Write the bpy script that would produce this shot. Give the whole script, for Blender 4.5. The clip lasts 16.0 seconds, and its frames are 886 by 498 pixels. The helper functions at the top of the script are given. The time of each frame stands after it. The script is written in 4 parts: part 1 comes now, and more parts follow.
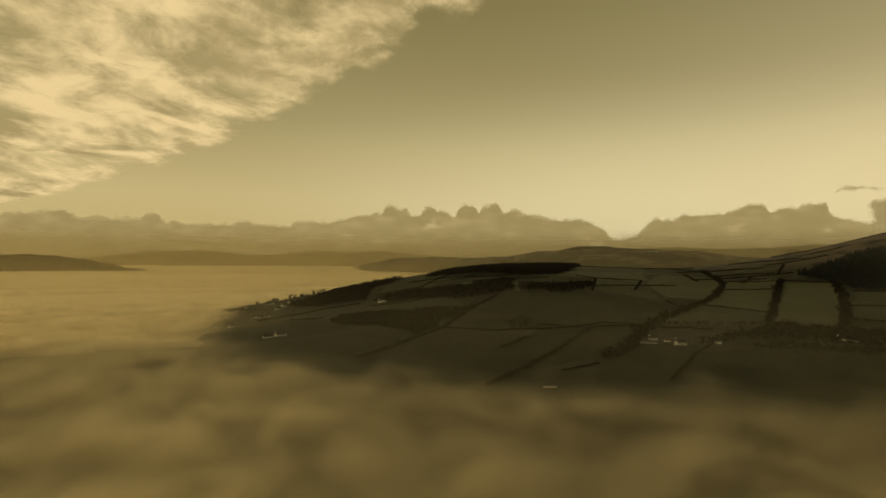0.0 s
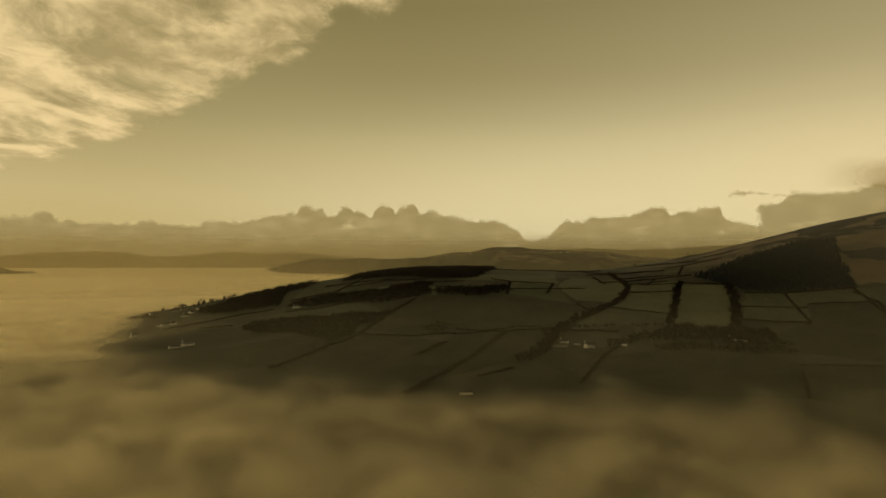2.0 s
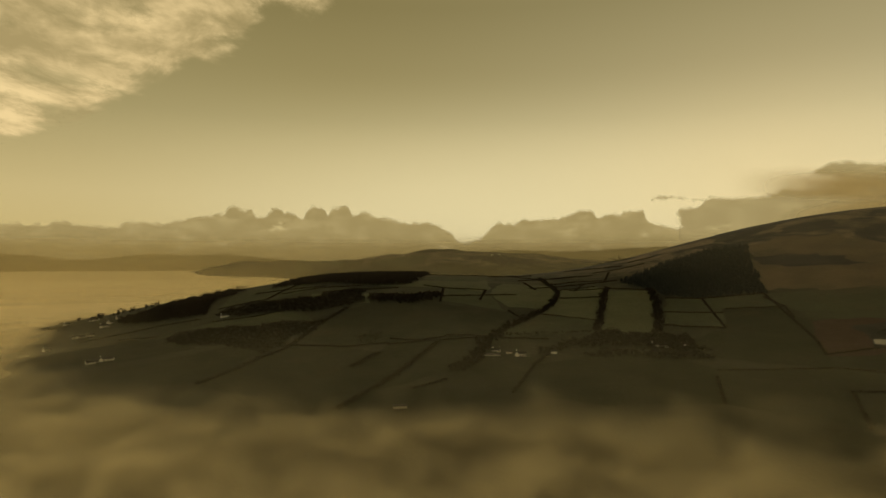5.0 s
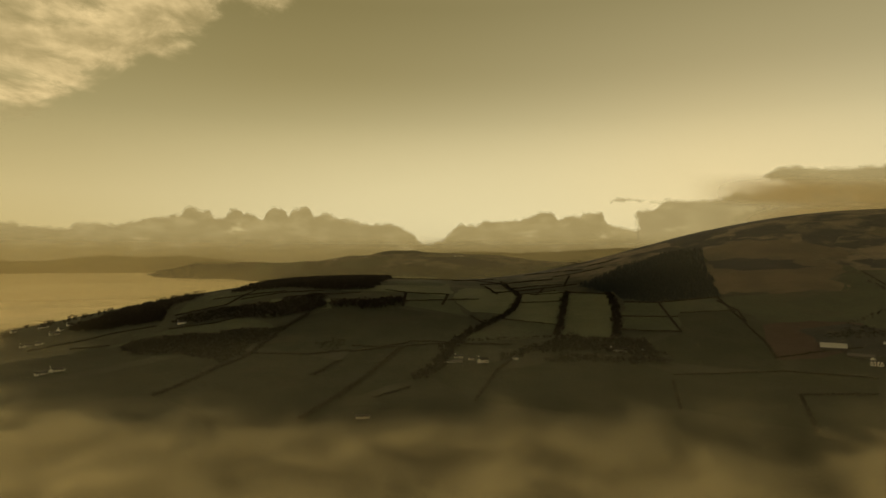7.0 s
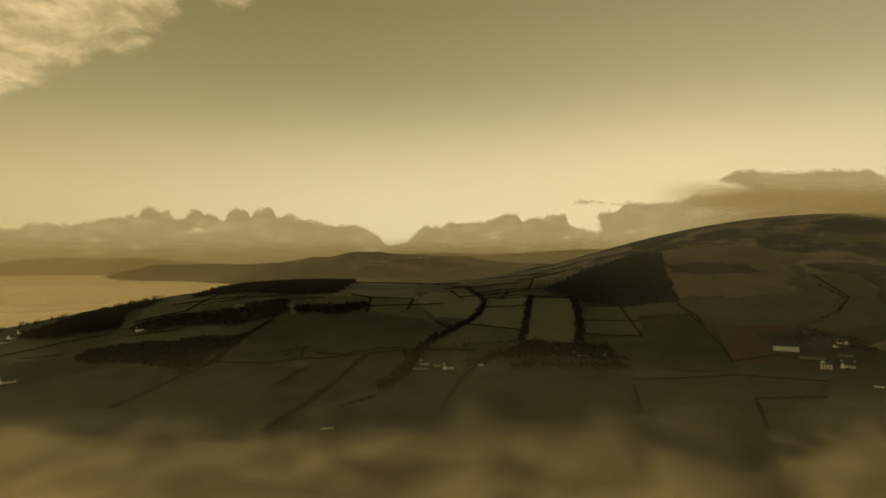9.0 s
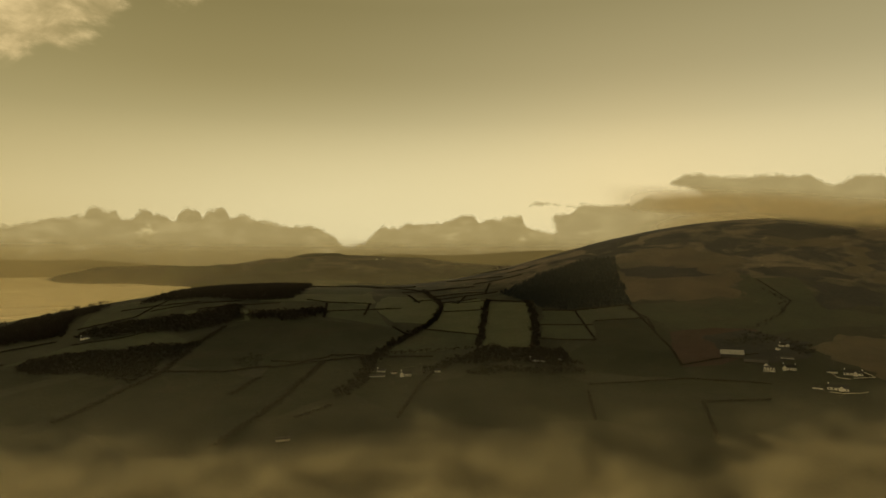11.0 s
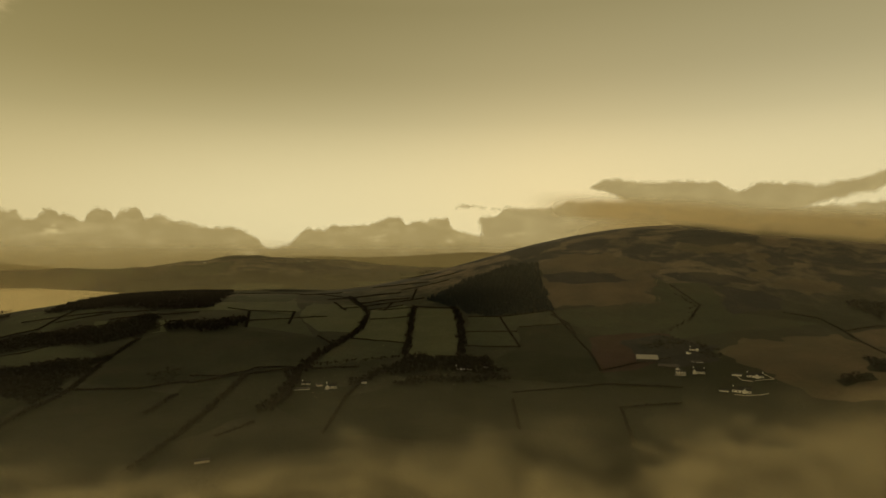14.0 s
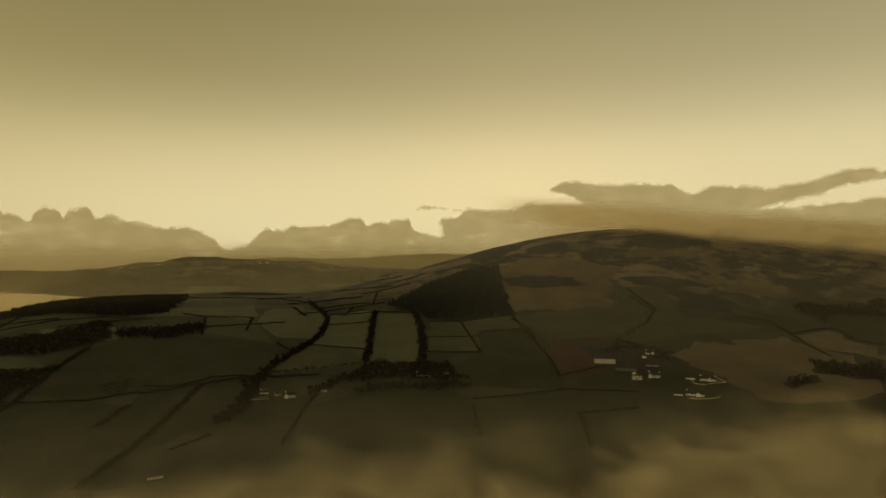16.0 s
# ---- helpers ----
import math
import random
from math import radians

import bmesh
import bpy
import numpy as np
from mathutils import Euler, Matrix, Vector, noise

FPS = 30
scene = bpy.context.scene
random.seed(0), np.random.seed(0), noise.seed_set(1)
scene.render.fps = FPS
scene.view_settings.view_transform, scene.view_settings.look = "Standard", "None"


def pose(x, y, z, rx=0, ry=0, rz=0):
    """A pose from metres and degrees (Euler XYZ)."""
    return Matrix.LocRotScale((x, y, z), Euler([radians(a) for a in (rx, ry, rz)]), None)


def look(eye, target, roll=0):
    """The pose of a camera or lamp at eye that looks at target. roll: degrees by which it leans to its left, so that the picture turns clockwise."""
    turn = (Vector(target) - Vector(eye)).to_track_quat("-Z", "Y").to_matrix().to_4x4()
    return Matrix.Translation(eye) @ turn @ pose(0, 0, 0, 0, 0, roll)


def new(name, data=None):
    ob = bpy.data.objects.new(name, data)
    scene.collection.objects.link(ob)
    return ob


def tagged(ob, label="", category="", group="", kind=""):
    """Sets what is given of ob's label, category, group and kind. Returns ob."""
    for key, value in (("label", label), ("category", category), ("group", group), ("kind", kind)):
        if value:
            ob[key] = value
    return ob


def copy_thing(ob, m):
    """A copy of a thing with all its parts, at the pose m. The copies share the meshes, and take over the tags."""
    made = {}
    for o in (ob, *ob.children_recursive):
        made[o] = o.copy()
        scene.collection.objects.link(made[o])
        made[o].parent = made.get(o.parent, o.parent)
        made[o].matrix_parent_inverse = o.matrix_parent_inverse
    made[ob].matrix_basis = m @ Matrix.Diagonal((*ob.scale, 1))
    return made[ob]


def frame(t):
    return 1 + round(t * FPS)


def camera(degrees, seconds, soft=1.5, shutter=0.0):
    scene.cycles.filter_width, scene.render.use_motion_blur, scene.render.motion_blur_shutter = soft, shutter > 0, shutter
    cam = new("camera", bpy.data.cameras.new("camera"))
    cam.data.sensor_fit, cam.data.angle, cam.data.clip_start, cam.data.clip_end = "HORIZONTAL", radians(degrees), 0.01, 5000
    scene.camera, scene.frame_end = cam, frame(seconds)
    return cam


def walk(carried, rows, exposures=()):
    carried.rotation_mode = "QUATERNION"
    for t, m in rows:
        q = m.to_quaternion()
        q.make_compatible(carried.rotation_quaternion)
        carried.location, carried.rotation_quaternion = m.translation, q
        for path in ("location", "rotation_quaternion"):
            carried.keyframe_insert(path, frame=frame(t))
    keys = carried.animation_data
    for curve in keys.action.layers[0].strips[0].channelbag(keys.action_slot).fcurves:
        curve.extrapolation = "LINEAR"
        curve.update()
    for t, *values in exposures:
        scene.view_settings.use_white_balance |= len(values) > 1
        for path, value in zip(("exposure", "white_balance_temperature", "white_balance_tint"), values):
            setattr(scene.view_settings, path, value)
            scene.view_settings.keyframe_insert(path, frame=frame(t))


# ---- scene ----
# ---- camera: a slow vertical climb of sixty metres while panning to the right ----
cam = camera(71.08, 16.0, soft=1.45)
ROWS = [
    (0, -0.03, -0.20, 0.23, 0.00, 1.104, 0.421),
    (0.5, -0.03, -0.31, 2.04, 1.82, 1.113, 0.372),
    (1, -0.05, -0.43, 3.86, 4.48, 1.122, 0.328),
    (1.5, -0.10, -0.56, 5.68, 6.43, 1.132, 0.288),
    (2, -0.16, -0.71, 7.51, 7.66, 1.142, 0.252),
    (2.5, -0.24, -0.88, 9.34, 8.66, 1.152, 0.220),
    (3, -0.34, -1.05, 11.17, 9.47, 1.162, 0.190),
    (3.5, -0.45, -1.24, 13.00, 10.30, 1.173, 0.163),
    (4, -0.57, -1.43, 14.83, 11.53, 1.183, 0.138),
    (6.5, -1.31, -2.49, 24.04, 16.50, 1.230, 0.034),
    (7, -1.46, -2.70, 25.88, 17.31, 1.238, 0.015),
    (7.5, -1.62, -2.92, 27.73, 18.20, 1.246, -0.003),
    (8, -1.78, -3.13, 29.57, 19.06, 1.253, -0.022),
    (10.5, -2.45, -4.11, 38.81, 23.23, 1.281, -0.113),
    (11, -2.55, -4.27, 40.66, 24.50, 1.286, -0.131),
    (11.5, -2.64, -4.43, 42.50, 25.80, 1.290, -0.149),
    (12, -2.71, -4.57, 44.34, 27.05, 1.293, -0.167),
    (12.5, -2.76, -4.70, 46.19, 28.15, 1.297, -0.184),
    (13, -2.79, -4.81, 48.03, 29.18, 1.300, -0.200),
    (13.5, -2.80, -4.90, 49.87, 30.26, 1.303, -0.215),
    (14, -2.79, -4.97, 51.71, 31.25, 1.307, -0.228),
    (14.5, -2.75, -5.02, 53.55, 32.20, 1.310, -0.240),
    (15, -2.68, -5.05, 55.38, 33.11, 1.314, -0.250),
    (15.5, -2.58, -5.05, 57.21, 33.98, 1.318, -0.257),
    (16, -2.45, -5.03, 59.04, 34.83, 1.323, -0.262),
]


def aim(x, y, z, yaw, pitch, roll):
    a, p = radians(yaw), radians(pitch)
    eye = Vector((x, y, z + 128.0))
    return look(eye, eye + 100 * Vector((math.sin(a) * math.cos(p), math.cos(a) * math.cos(p), math.sin(p))), roll)


walk(cam, [(row[0], aim(*row[1:])) for row in ROWS], [(0.0, 0.0), (6.0, 0.07), (16.0, 0.1)])
scene.cycles.transparent_max_bounces = 32

# ---- sky and sun ----
SUN_AZ, SUN_EL = 42.0, 5.0


def node(tree, kind, **values):
    n = tree.nodes.new(kind)
    for key, value in values.items():
        if key in n.inputs:
            n.inputs[key].default_value = value
    return n


def maths(tree, op, a, b=0.0, clamp=False):
    n = tree.nodes.new("ShaderNodeMath")
    n.operation, n.use_clamp = op, clamp
    for i, v in enumerate((a, b)):
        if isinstance(v, (int, float)):
            n.inputs[i].default_value = v
        else:
            tree.links.new(v, n.inputs[i])
    return n.outputs[0]


def ramp(tree, fac, stops, ease="LINEAR"):
    n = tree.nodes.new("ShaderNodeValToRGB")
    n.color_ramp.interpolation = ease
    el = n.color_ramp.elements
    while len(el) < len(stops):
        el.new(0.5)
    for e, (p, c) in zip(el, stops):
        e.position, e.color = p, (*c, 1.0)
    tree.links.new(fac, n.inputs[0])
    return n.outputs[0]


def span(tree, v, lo, hi, a=0.0, b=1.0):
    n = tree.nodes.new("ShaderNodeMapRange")
    n.interpolation_type = "SMOOTHSTEP"
    tree.links.new(v, n.inputs[0])
    for i, x in enumerate((lo, hi, a, b)):
        n.inputs[i + 1].default_value = x
    return n.outputs[0]


def mixed(tree, fac, a, b, blend="MIX"):
    n = tree.nodes.new("ShaderNodeMix")
    n.data_type, n.blend_type = "RGBA", blend
    for i, v in ((0, fac), (6, a), (7, b)):
        if isinstance(v, (int, float)):
            n.inputs[i].default_value = v
        elif isinstance(v, tuple):
            n.inputs[i].default_value = (*v, 1.0)
        else:
            tree.links.new(v, n.inputs[i])
    return n.outputs[2]


world = bpy.data.worlds.new("dawn_sky")
scene.world = world
world.use_nodes = True
wt = world.node_tree
wt.nodes.clear()
coords = wt.nodes.new("ShaderNodeTexCoord")
sep = wt.nodes.new("ShaderNodeSeparateXYZ")
wt.links.new(coords.outputs["Generated"], sep.inputs[0])
haze = ramp(wt, sep.outputs[2], [(0.0, (0.62, 0.48, 0.20)), (0.10, (0.60, 0.48, 0.228)), (0.22, (0.37, 0.305, 0.138)), (0.38, (0.245, 0.20, 0.082)), (0.6, (0.235, 0.193, 0.083)), (1.0, (0.235, 0.193, 0.085))])
toward = wt.nodes.new("ShaderNodeVectorMath")
toward.operation = "DOT_PRODUCT"
toward.inputs[1].default_value = (math.sin(radians(SUN_AZ)), math.cos(radians(SUN_AZ)), 0.08)
wt.links.new(coords.outputs["Generated"], toward.inputs[0])
glow = span(wt, toward.outputs["Value"], 0.40, 1.0)
low = span(wt, sep.outputs[2], 0.05, 0.30, 1.0, 0.0)
glow = maths(wt, "MULTIPLY", glow, low)
east = wt.nodes.new("ShaderNodeVectorMath")
east.operation = "DOT_PRODUCT"
east.inputs[1].default_value = (math.sin(radians(80)), math.cos(radians(80)), 0.0)
wt.links.new(coords.outputs["Generated"], east.inputs[0])
cool = span(wt, east.outputs["Value"], 0.15, 1.0)
haze = mixed(wt, 1.0, haze, mixed(wt, cool, (0.93, 0.915, 0.86), (1.20, 1.25, 1.52)), "MULTIPLY")
sky_tint = mixed(wt, glow, haze, (0.74, 0.63, 0.345))
nishita = wt.nodes.new("ShaderNodeTexSky")
nishita.sky_type, nishita.sun_disc = "NISHITA", False
nishita.sun_elevation, nishita.sun_rotation = radians(SUN_EL), radians(SUN_AZ)
nishita.dust_density = 6.0
warm = mixed(wt, 1.0, nishita.outputs[0], (0.0016, 0.0014, 0.0007), "MULTIPLY")
total = mixed(wt, 1.0, sky_tint, warm, "ADD")
back = node(wt, "ShaderNodeBackground")
back.inputs["Strength"].default_value = 1.0
wt.links.new(total, back.inputs["Color"])
wt.links.new(back.outputs[0], wt.nodes.new("ShaderNodeOutputWorld").inputs[0])

sun = new("sun", bpy.data.lights.new("sun", "SUN"))
sun.data.energy, sun.data.angle, sun.data.color = 0.9, radians(12), (1.0, 0.78, 0.45)
sun.matrix_world = look((4000 * math.sin(radians(SUN_AZ)), 4000 * math.cos(radians(SUN_AZ)), 4000 * math.tan(radians(SUN_EL))), (0, 0, 0))


# ---- materials ----
def material(name):
    m = bpy.data.materials.new(name)
    m.use_nodes = True
    m.node_tree.nodes.clear()
    return m, m.node_tree


def place(tree):
    return tree.nodes.new("ShaderNodeNewGeometry").outputs["Position"]


def grain(tree, scale, detail=4.0, rough=0.55, where=None, stretch=None, w=None, twist=0.0):
    n = tree.nodes.new("ShaderNodeTexNoise")
    n.inputs["Scale"].default_value, n.inputs["Detail"].default_value, n.inputs["Roughness"].default_value = scale, detail, rough
    n.inputs["Distortion"].default_value = twist
    if w is not None:
        n.noise_dimensions = "4D"
        n.inputs["W"].default_value = w
    v = where if where is not None else place(tree)
    if stretch:
        s = tree.nodes.new("ShaderNodeVectorMath")
        s.operation = "MULTIPLY"
        s.inputs[1].default_value = stretch
        tree.links.new(v, s.inputs[0])
        v = s.outputs[0]
    tree.links.new(v, n.inputs["Vector"])
    return n.outputs[0]


def solid(tree, colour, roughness=0.9, bump=None, depth=0.3):
    b = tree.nodes.new("ShaderNodeBsdfPrincipled")
    b.inputs["Roughness"].default_value = roughness
    b.inputs["Specular IOR Level"].default_value = 0.15
    if isinstance(colour, tuple):
        b.inputs["Base Color"].default_value = (*colour, 1)
    else:
        tree.links.new(colour, b.inputs["Base Color"])
    if bump is not None:
        n = tree.nodes.new("ShaderNodeBump")
        n.inputs["Strength"].default_value, n.inputs["Distance"].default_value = 1.0, depth
        tree.links.new(bump, n.inputs["Height"])
        tree.links.new(n.outputs[0], b.inputs["Normal"])
    tree.links.new(b.outputs[0], tree.nodes.new("ShaderNodeOutputMaterial").inputs[0])


def earth(name, dark, light, brown, amount=0.4, size=0.012, bump=0.5):
    """Grass or heath: two tones by broad noise, a third in ragged patches, fine mottling and relief."""
    m, t = material(name)
    broad, fine = grain(t, size, 5), grain(t, 0.25, 3)
    c = mixed(t, span(t, broad, 0.35, 0.65), dark, light)
    c = mixed(t, span(t, grain(t, size * 0.6, 6, 0.65, w=3.0), 0.62 - amount * 0.3, 0.85 - amount * 0.3), c, brown)
    c = mixed(t, span(t, fine, 0.3, 0.7, 0.0, 0.35), c, tuple(0.55 * v for v in dark))
    solid(t, c, 0.95, fine, bump)
    return m


def object_toned(name, a, b, fine=1.5, bump=0.1, rough=0.9):
    m, t = material(name)
    r = t.nodes.new("ShaderNodeObjectInfo").outputs["Random"]
    c = mixed(t, r, a, b)
    g = grain(t, fine, 4)
    c = mixed(t, span(t, g, 0.35, 0.7, 0.0, 0.5), c, tuple(0.6 * v for v in a))
    solid(t, c, rough, g, bump)
    return m


def moor_and_pasture():
    """Pasture low down, turning with height into mottled brown moor."""
    m, t = material("rough_pasture_and_moor")
    sep_ = t.nodes.new("ShaderNodeSeparateXYZ")
    t.links.new(place(t), sep_.inputs[0])
    broad, ragged, fine = grain(t, 0.012, 5), grain(t, 0.012, 8, 0.64, w=3.0), grain(t, 0.25, 3)
    low_ = mixed(t, span(t, broad, 0.35, 0.65), (0.021, 0.024, 0.017), (0.034, 0.037, 0.026))
    high_ = mixed(t, span(t, ragged, 0.42, 0.58), (0.020, 0.022, 0.026), (0.135, 0.108, 0.082))
    up = span(t, maths(t, "ADD", sep_.outputs[2], maths(t, "MULTIPLY", maths(t, "SUBTRACT", broad, 0.5), 90.0)), 95.0, 165.0)
    c = mixed(t, up, low_, high_)
    c = mixed(t, span(t, fine, 0.3, 0.7, 0.0, 0.35), c, (0.018, 0.018, 0.012))
    solid(t, c, 0.95, fine, 0.5)
    return m


GRASS = moor_and_pasture()
FIELD = [
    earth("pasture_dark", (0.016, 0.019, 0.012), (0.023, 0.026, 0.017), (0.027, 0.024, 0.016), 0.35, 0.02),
    earth("pasture_mid", (0.034, 0.040, 0.026), (0.044, 0.050, 0.032), (0.051, 0.046, 0.032), 0.35, 0.02),
    earth("pasture_light", (0.056, 0.063, 0.039), (0.069, 0.076, 0.047), (0.073, 0.069, 0.044), 0.3, 0.02),
    earth("ploughed_earth", (0.038, 0.023, 0.021), (0.048, 0.029, 0.026), (0.034, 0.024, 0.021), 0.4, 0.03),
    earth("bracken", (0.070, 0.056, 0.040), (0.098, 0.076, 0.053), (0.056, 0.054, 0.040), 0.45, 0.016),
    earth("rush_pasture", (0.074, 0.060, 0.042), (0.098, 0.078, 0.053), (0.056, 0.053, 0.037), 0.5, 0.012),
    earth("heather", (0.018, 0.019, 0.022), (0.030, 0.030, 0.032), (0.050, 0.044, 0.036), 0.45, 0.02),
]
def leaves(name, a, b):
    m, t = material(name)
    isl = t.nodes.new("ShaderNodeNewGeometry").outputs["Random Per Island"]
    obj = t.nodes.new("ShaderNodeObjectInfo").outputs["Random"]
    c = mixed(t, maths(t, "ADD", maths(t, "MULTIPLY", isl, 0.7), maths(t, "MULTIPLY", obj, 0.3)), a, b)
    d, l = t.nodes.new("ShaderNodeBsdfDiffuse"), t.nodes.new("ShaderNodeBsdfTranslucent")
    mix = t.nodes.new("ShaderNodeMixShader")
    mix.inputs[0].default_value = 0.4
    for i, b_ in enumerate((d, l)):
        t.links.new(c, b_.inputs["Color"])
        t.links.new(b_.outputs[0], mix.inputs[i + 1])
    t.links.new(mix.outputs[0], t.nodes.new("ShaderNodeOutputMaterial").inputs[0])
    return m


LEAF = leaves("winter_twigs_and_ivy", (0.018, 0.016, 0.014), (0.038, 0.034, 0.030))
HEDGE = leaves("hawthorn_hedge", (0.026, 0.024, 0.020), (0.048, 0.044, 0.037))
NEEDLE = leaves("spruce_needles", (0.024, 0.032, 0.036), (0.044, 0.055, 0.060))
BARK = object_toned("bark", (0.04, 0.032, 0.022), (0.07, 0.055, 0.036), 3.0)
RENDERED = object_toned("white_render", (0.72, 0.69, 0.62), (0.82, 0.80, 0.75), 0.8, 0.02, 0.85)
SLATE = object_toned("slate", (0.022, 0.022, 0.024), (0.04, 0.038, 0.04), 2.5, 0.05, 0.6)
TIN = object_toned("corrugated_sheet", (0.24, 0.235, 0.225), (0.32, 0.31, 0.295), 0.6, 0.03, 0.5)
RUST = object_toned("weathered_sheet", (0.045, 0.042, 0.042), (0.075, 0.068, 0.066), 0.6, 0.03, 0.6)
STONE = object_toned("pale_garden_wall", (0.46, 0.42, 0.35), (0.56, 0.51, 0.43), 2.0, 0.08, 0.9)
PANE = object_toned("dark_window_glass", (0.015, 0.016, 0.018), (0.03, 0.03, 0.032), 1.0, 0.0, 0.08)
PAINT = object_toned("painted_door", (0.10, 0.03, 0.02), (0.03, 0.05, 0.06), 1.0, 0.0, 0.4)
TARMAC = earth("gravel_drive", (0.16, 0.14, 0.11), (0.22, 0.20, 0.16), (0.13, 0.11, 0.08), 0.3, 0.1, 0.05)


def mist(name, colour, scale, lo, hi, w, stretch=(1, 1, 1), see=0.35):
    """Fog sheet: opacity from the sheet's own density, broken up by billows."""
    m, t = material(name)
    dens = t.nodes.new("ShaderNodeAttribute")
    dens.attribute_name = "fog_thickness"
    puff = span(t, grain(t, scale, 6.0, 0.58, stretch=stretch, w=w, twist=0.7), lo, hi)
    a = maths(t, "MULTIPLY", dens.outputs["Fac"], puff, True)
    d, l = t.nodes.new("ShaderNodeBsdfDiffuse"), t.nodes.new("ShaderNodeBsdfTranslucent")
    for b in (d, l):
        b.inputs["Color"].default_value = (*colour, 1)
    both = t.nodes.new("ShaderNodeMixShader")
    both.inputs[0].default_value = see
    t.links.new(d.outputs[0], both.inputs[1])
    t.links.new(l.outputs[0], both.inputs[2])
    mix = t.nodes.new("ShaderNodeMixShader")
    t.links.new(a, mix.inputs[0])
    t.links.new(t.nodes.new("ShaderNodeBsdfTransparent").outputs[0], mix.inputs[1])
    t.links.new(both.outputs[0], mix.inputs[2])
    t.links.new(mix.outputs[0], t.nodes.new("ShaderNodeOutputMaterial").inputs[0])
    return m


def cloud_material(name, shade, lit, alpha_of, bright_of):
    m, t = material(name)
    e = t.nodes.new("ShaderNodeEmission")
    t.links.new(mixed(t, bright_of(t), shade, lit), e.inputs[0])
    mix = t.nodes.new("ShaderNodeMixShader")
    t.links.new(alpha_of(t), mix.inputs[0])
    t.links.new(t.nodes.new("ShaderNodeBsdfTransparent").outputs[0], mix.inputs[1])
    t.links.new(e.outputs[0], mix.inputs[2])
    t.links.new(mix.outputs[0], t.nodes.new("ShaderNodeOutputMaterial").inputs[0])
    return m


# ---- mesh helpers ----
def mesh_of(name, verts, faces, mats, smooth=False):
    me = bpy.data.meshes.new(name)
    verts, faces = np.asarray(verts, np.float32), np.asarray(faces, np.int32)
    k = faces.shape[1]
    me.vertices.add(len(verts))
    me.vertices.foreach_set("co", verts.ravel())
    me.loops.add(faces.size)
    me.loops.foreach_set("vertex_index", faces.ravel())
    me.polygons.add(len(faces))
    me.polygons.foreach_set("loop_start", np.arange(0, faces.size, k, dtype=np.int32))
    me.polygons.foreach_set("loop_total", np.full(len(faces), k, np.int32))
    me.polygons.foreach_set("use_smooth", np.full(len(faces), smooth))
    me.update(calc_edges=True)
    for m in mats if isinstance(mats, (list, tuple)) else [mats]:
        me.materials.append(m)
    return me


def with_value(me, name, values):
    me.attributes.new(name, "FLOAT", "POINT").data.foreach_set("value", np.asarray(values, np.float32))
    return me


def part(name, bm, mat, parent, label=""):
    me = bpy.data.meshes.new(name)
    bm.to_mesh(me)
    bm.free()
    me.materials.append(mat)
    ob = new(name, me)
    ob.parent = parent
    return tagged(ob, label)


def grid_faces(rows, cols, wrap=False):
    i, j = np.meshgrid(np.arange(rows - 1), np.arange(cols if wrap else cols - 1), indexing="ij")
    k = (j + 1) % cols
    return np.stack([i * cols + j, (i + 1) * cols + j, (i + 1) * cols + k, i * cols + k], -1).reshape(-1, 4)


# ---- relief ----
RELIEF = [
    (-2, 6, 3, 15, 28, 2, 51, 68, 31), (-18, 2, 4, -10, 16, -4, 72, 65, 34), (31, 0, 9, 9, 41, 13, 92, 29, 84), (7, -21, 55, -5, 69, 76, 101, 14, 144),
    (-17, 28, 58, 16, 63, 84, 69, 38, 79), (-6, 20, 10, 21, -10, 16, 64, 80, 59), (-24, -12, 5, 40, 25, 11, 42, 66, 58), (-28, -14, 13, 27, 11, 2, 13, 32, 48)]
FAR_CREST = [(-9, 60), (-7, 104), (-5.6, 126), (-4.3, 148), (0, 156), (3.5, 150), (6, 166), (8.5, 198), (10.5, 206), (12, 232), (15, 234), (17, 222), (19, 216), (22, 208), (24, 190), (26, 168), (28, 158), (31, 148), (36, 128)]


def smooth01(v):
    v = np.clip(v, 0, 1)
    return v * v * (3 - 2 * v)


def height(x, y):
    """The land's height: broad hills every 375 m, and the far headland four kilometres off."""
    x, y = np.asarray(x, float), np.asarray(y, float)
    z = np.zeros(np.broadcast(x, y).shape)
    for j, row in enumerate(RELIEF):
        gy = np.exp(-((y + 100 - 375 * j) ** 2) / (2 * 300.0 ** 2))
        for i, h in enumerate(row):
            z = z + h * gy * np.exp(-((x + 600 - 375 * i) ** 2) / (2 * 300.0 ** 2))
    shore = np.interp(y, [0, 450, 620, 760, 900, 1250, 1400, 1500, 1600, 1800, 2300], [-110, -125, -165, -215, -290, -400, -400, -300, -190, -70, 60])
    z = z * (1 - smooth01((shore - x) / 210)) + 5 * np.exp(-((x + 310) ** 2 + (y - 1320) ** 2) / 36000.0)
    r, az = np.hypot(x, y), np.degrees(np.arctan2(x, y))
    a, c = zip(*FAR_CREST)
    crest = np.interp(az, a, c) + 3 * np.sin(az * 2.3) * np.sin(az * 0.9)
    inside = smooth01((az + 10.5) / 3) * smooth01((38 - az) / 6)
    start = np.interp(az, [-10, -2, 2, 7, 13], [3950, 3850, 3550, 2700, 2300])
    s = smooth01((r - start) / (4500 - start)) * inside
    return z * (1 - s) + (crest - 40 * np.clip((r - 4500) / 400, 0, 1)) * s


def one_height(x, y):
    return float(height(x, y))


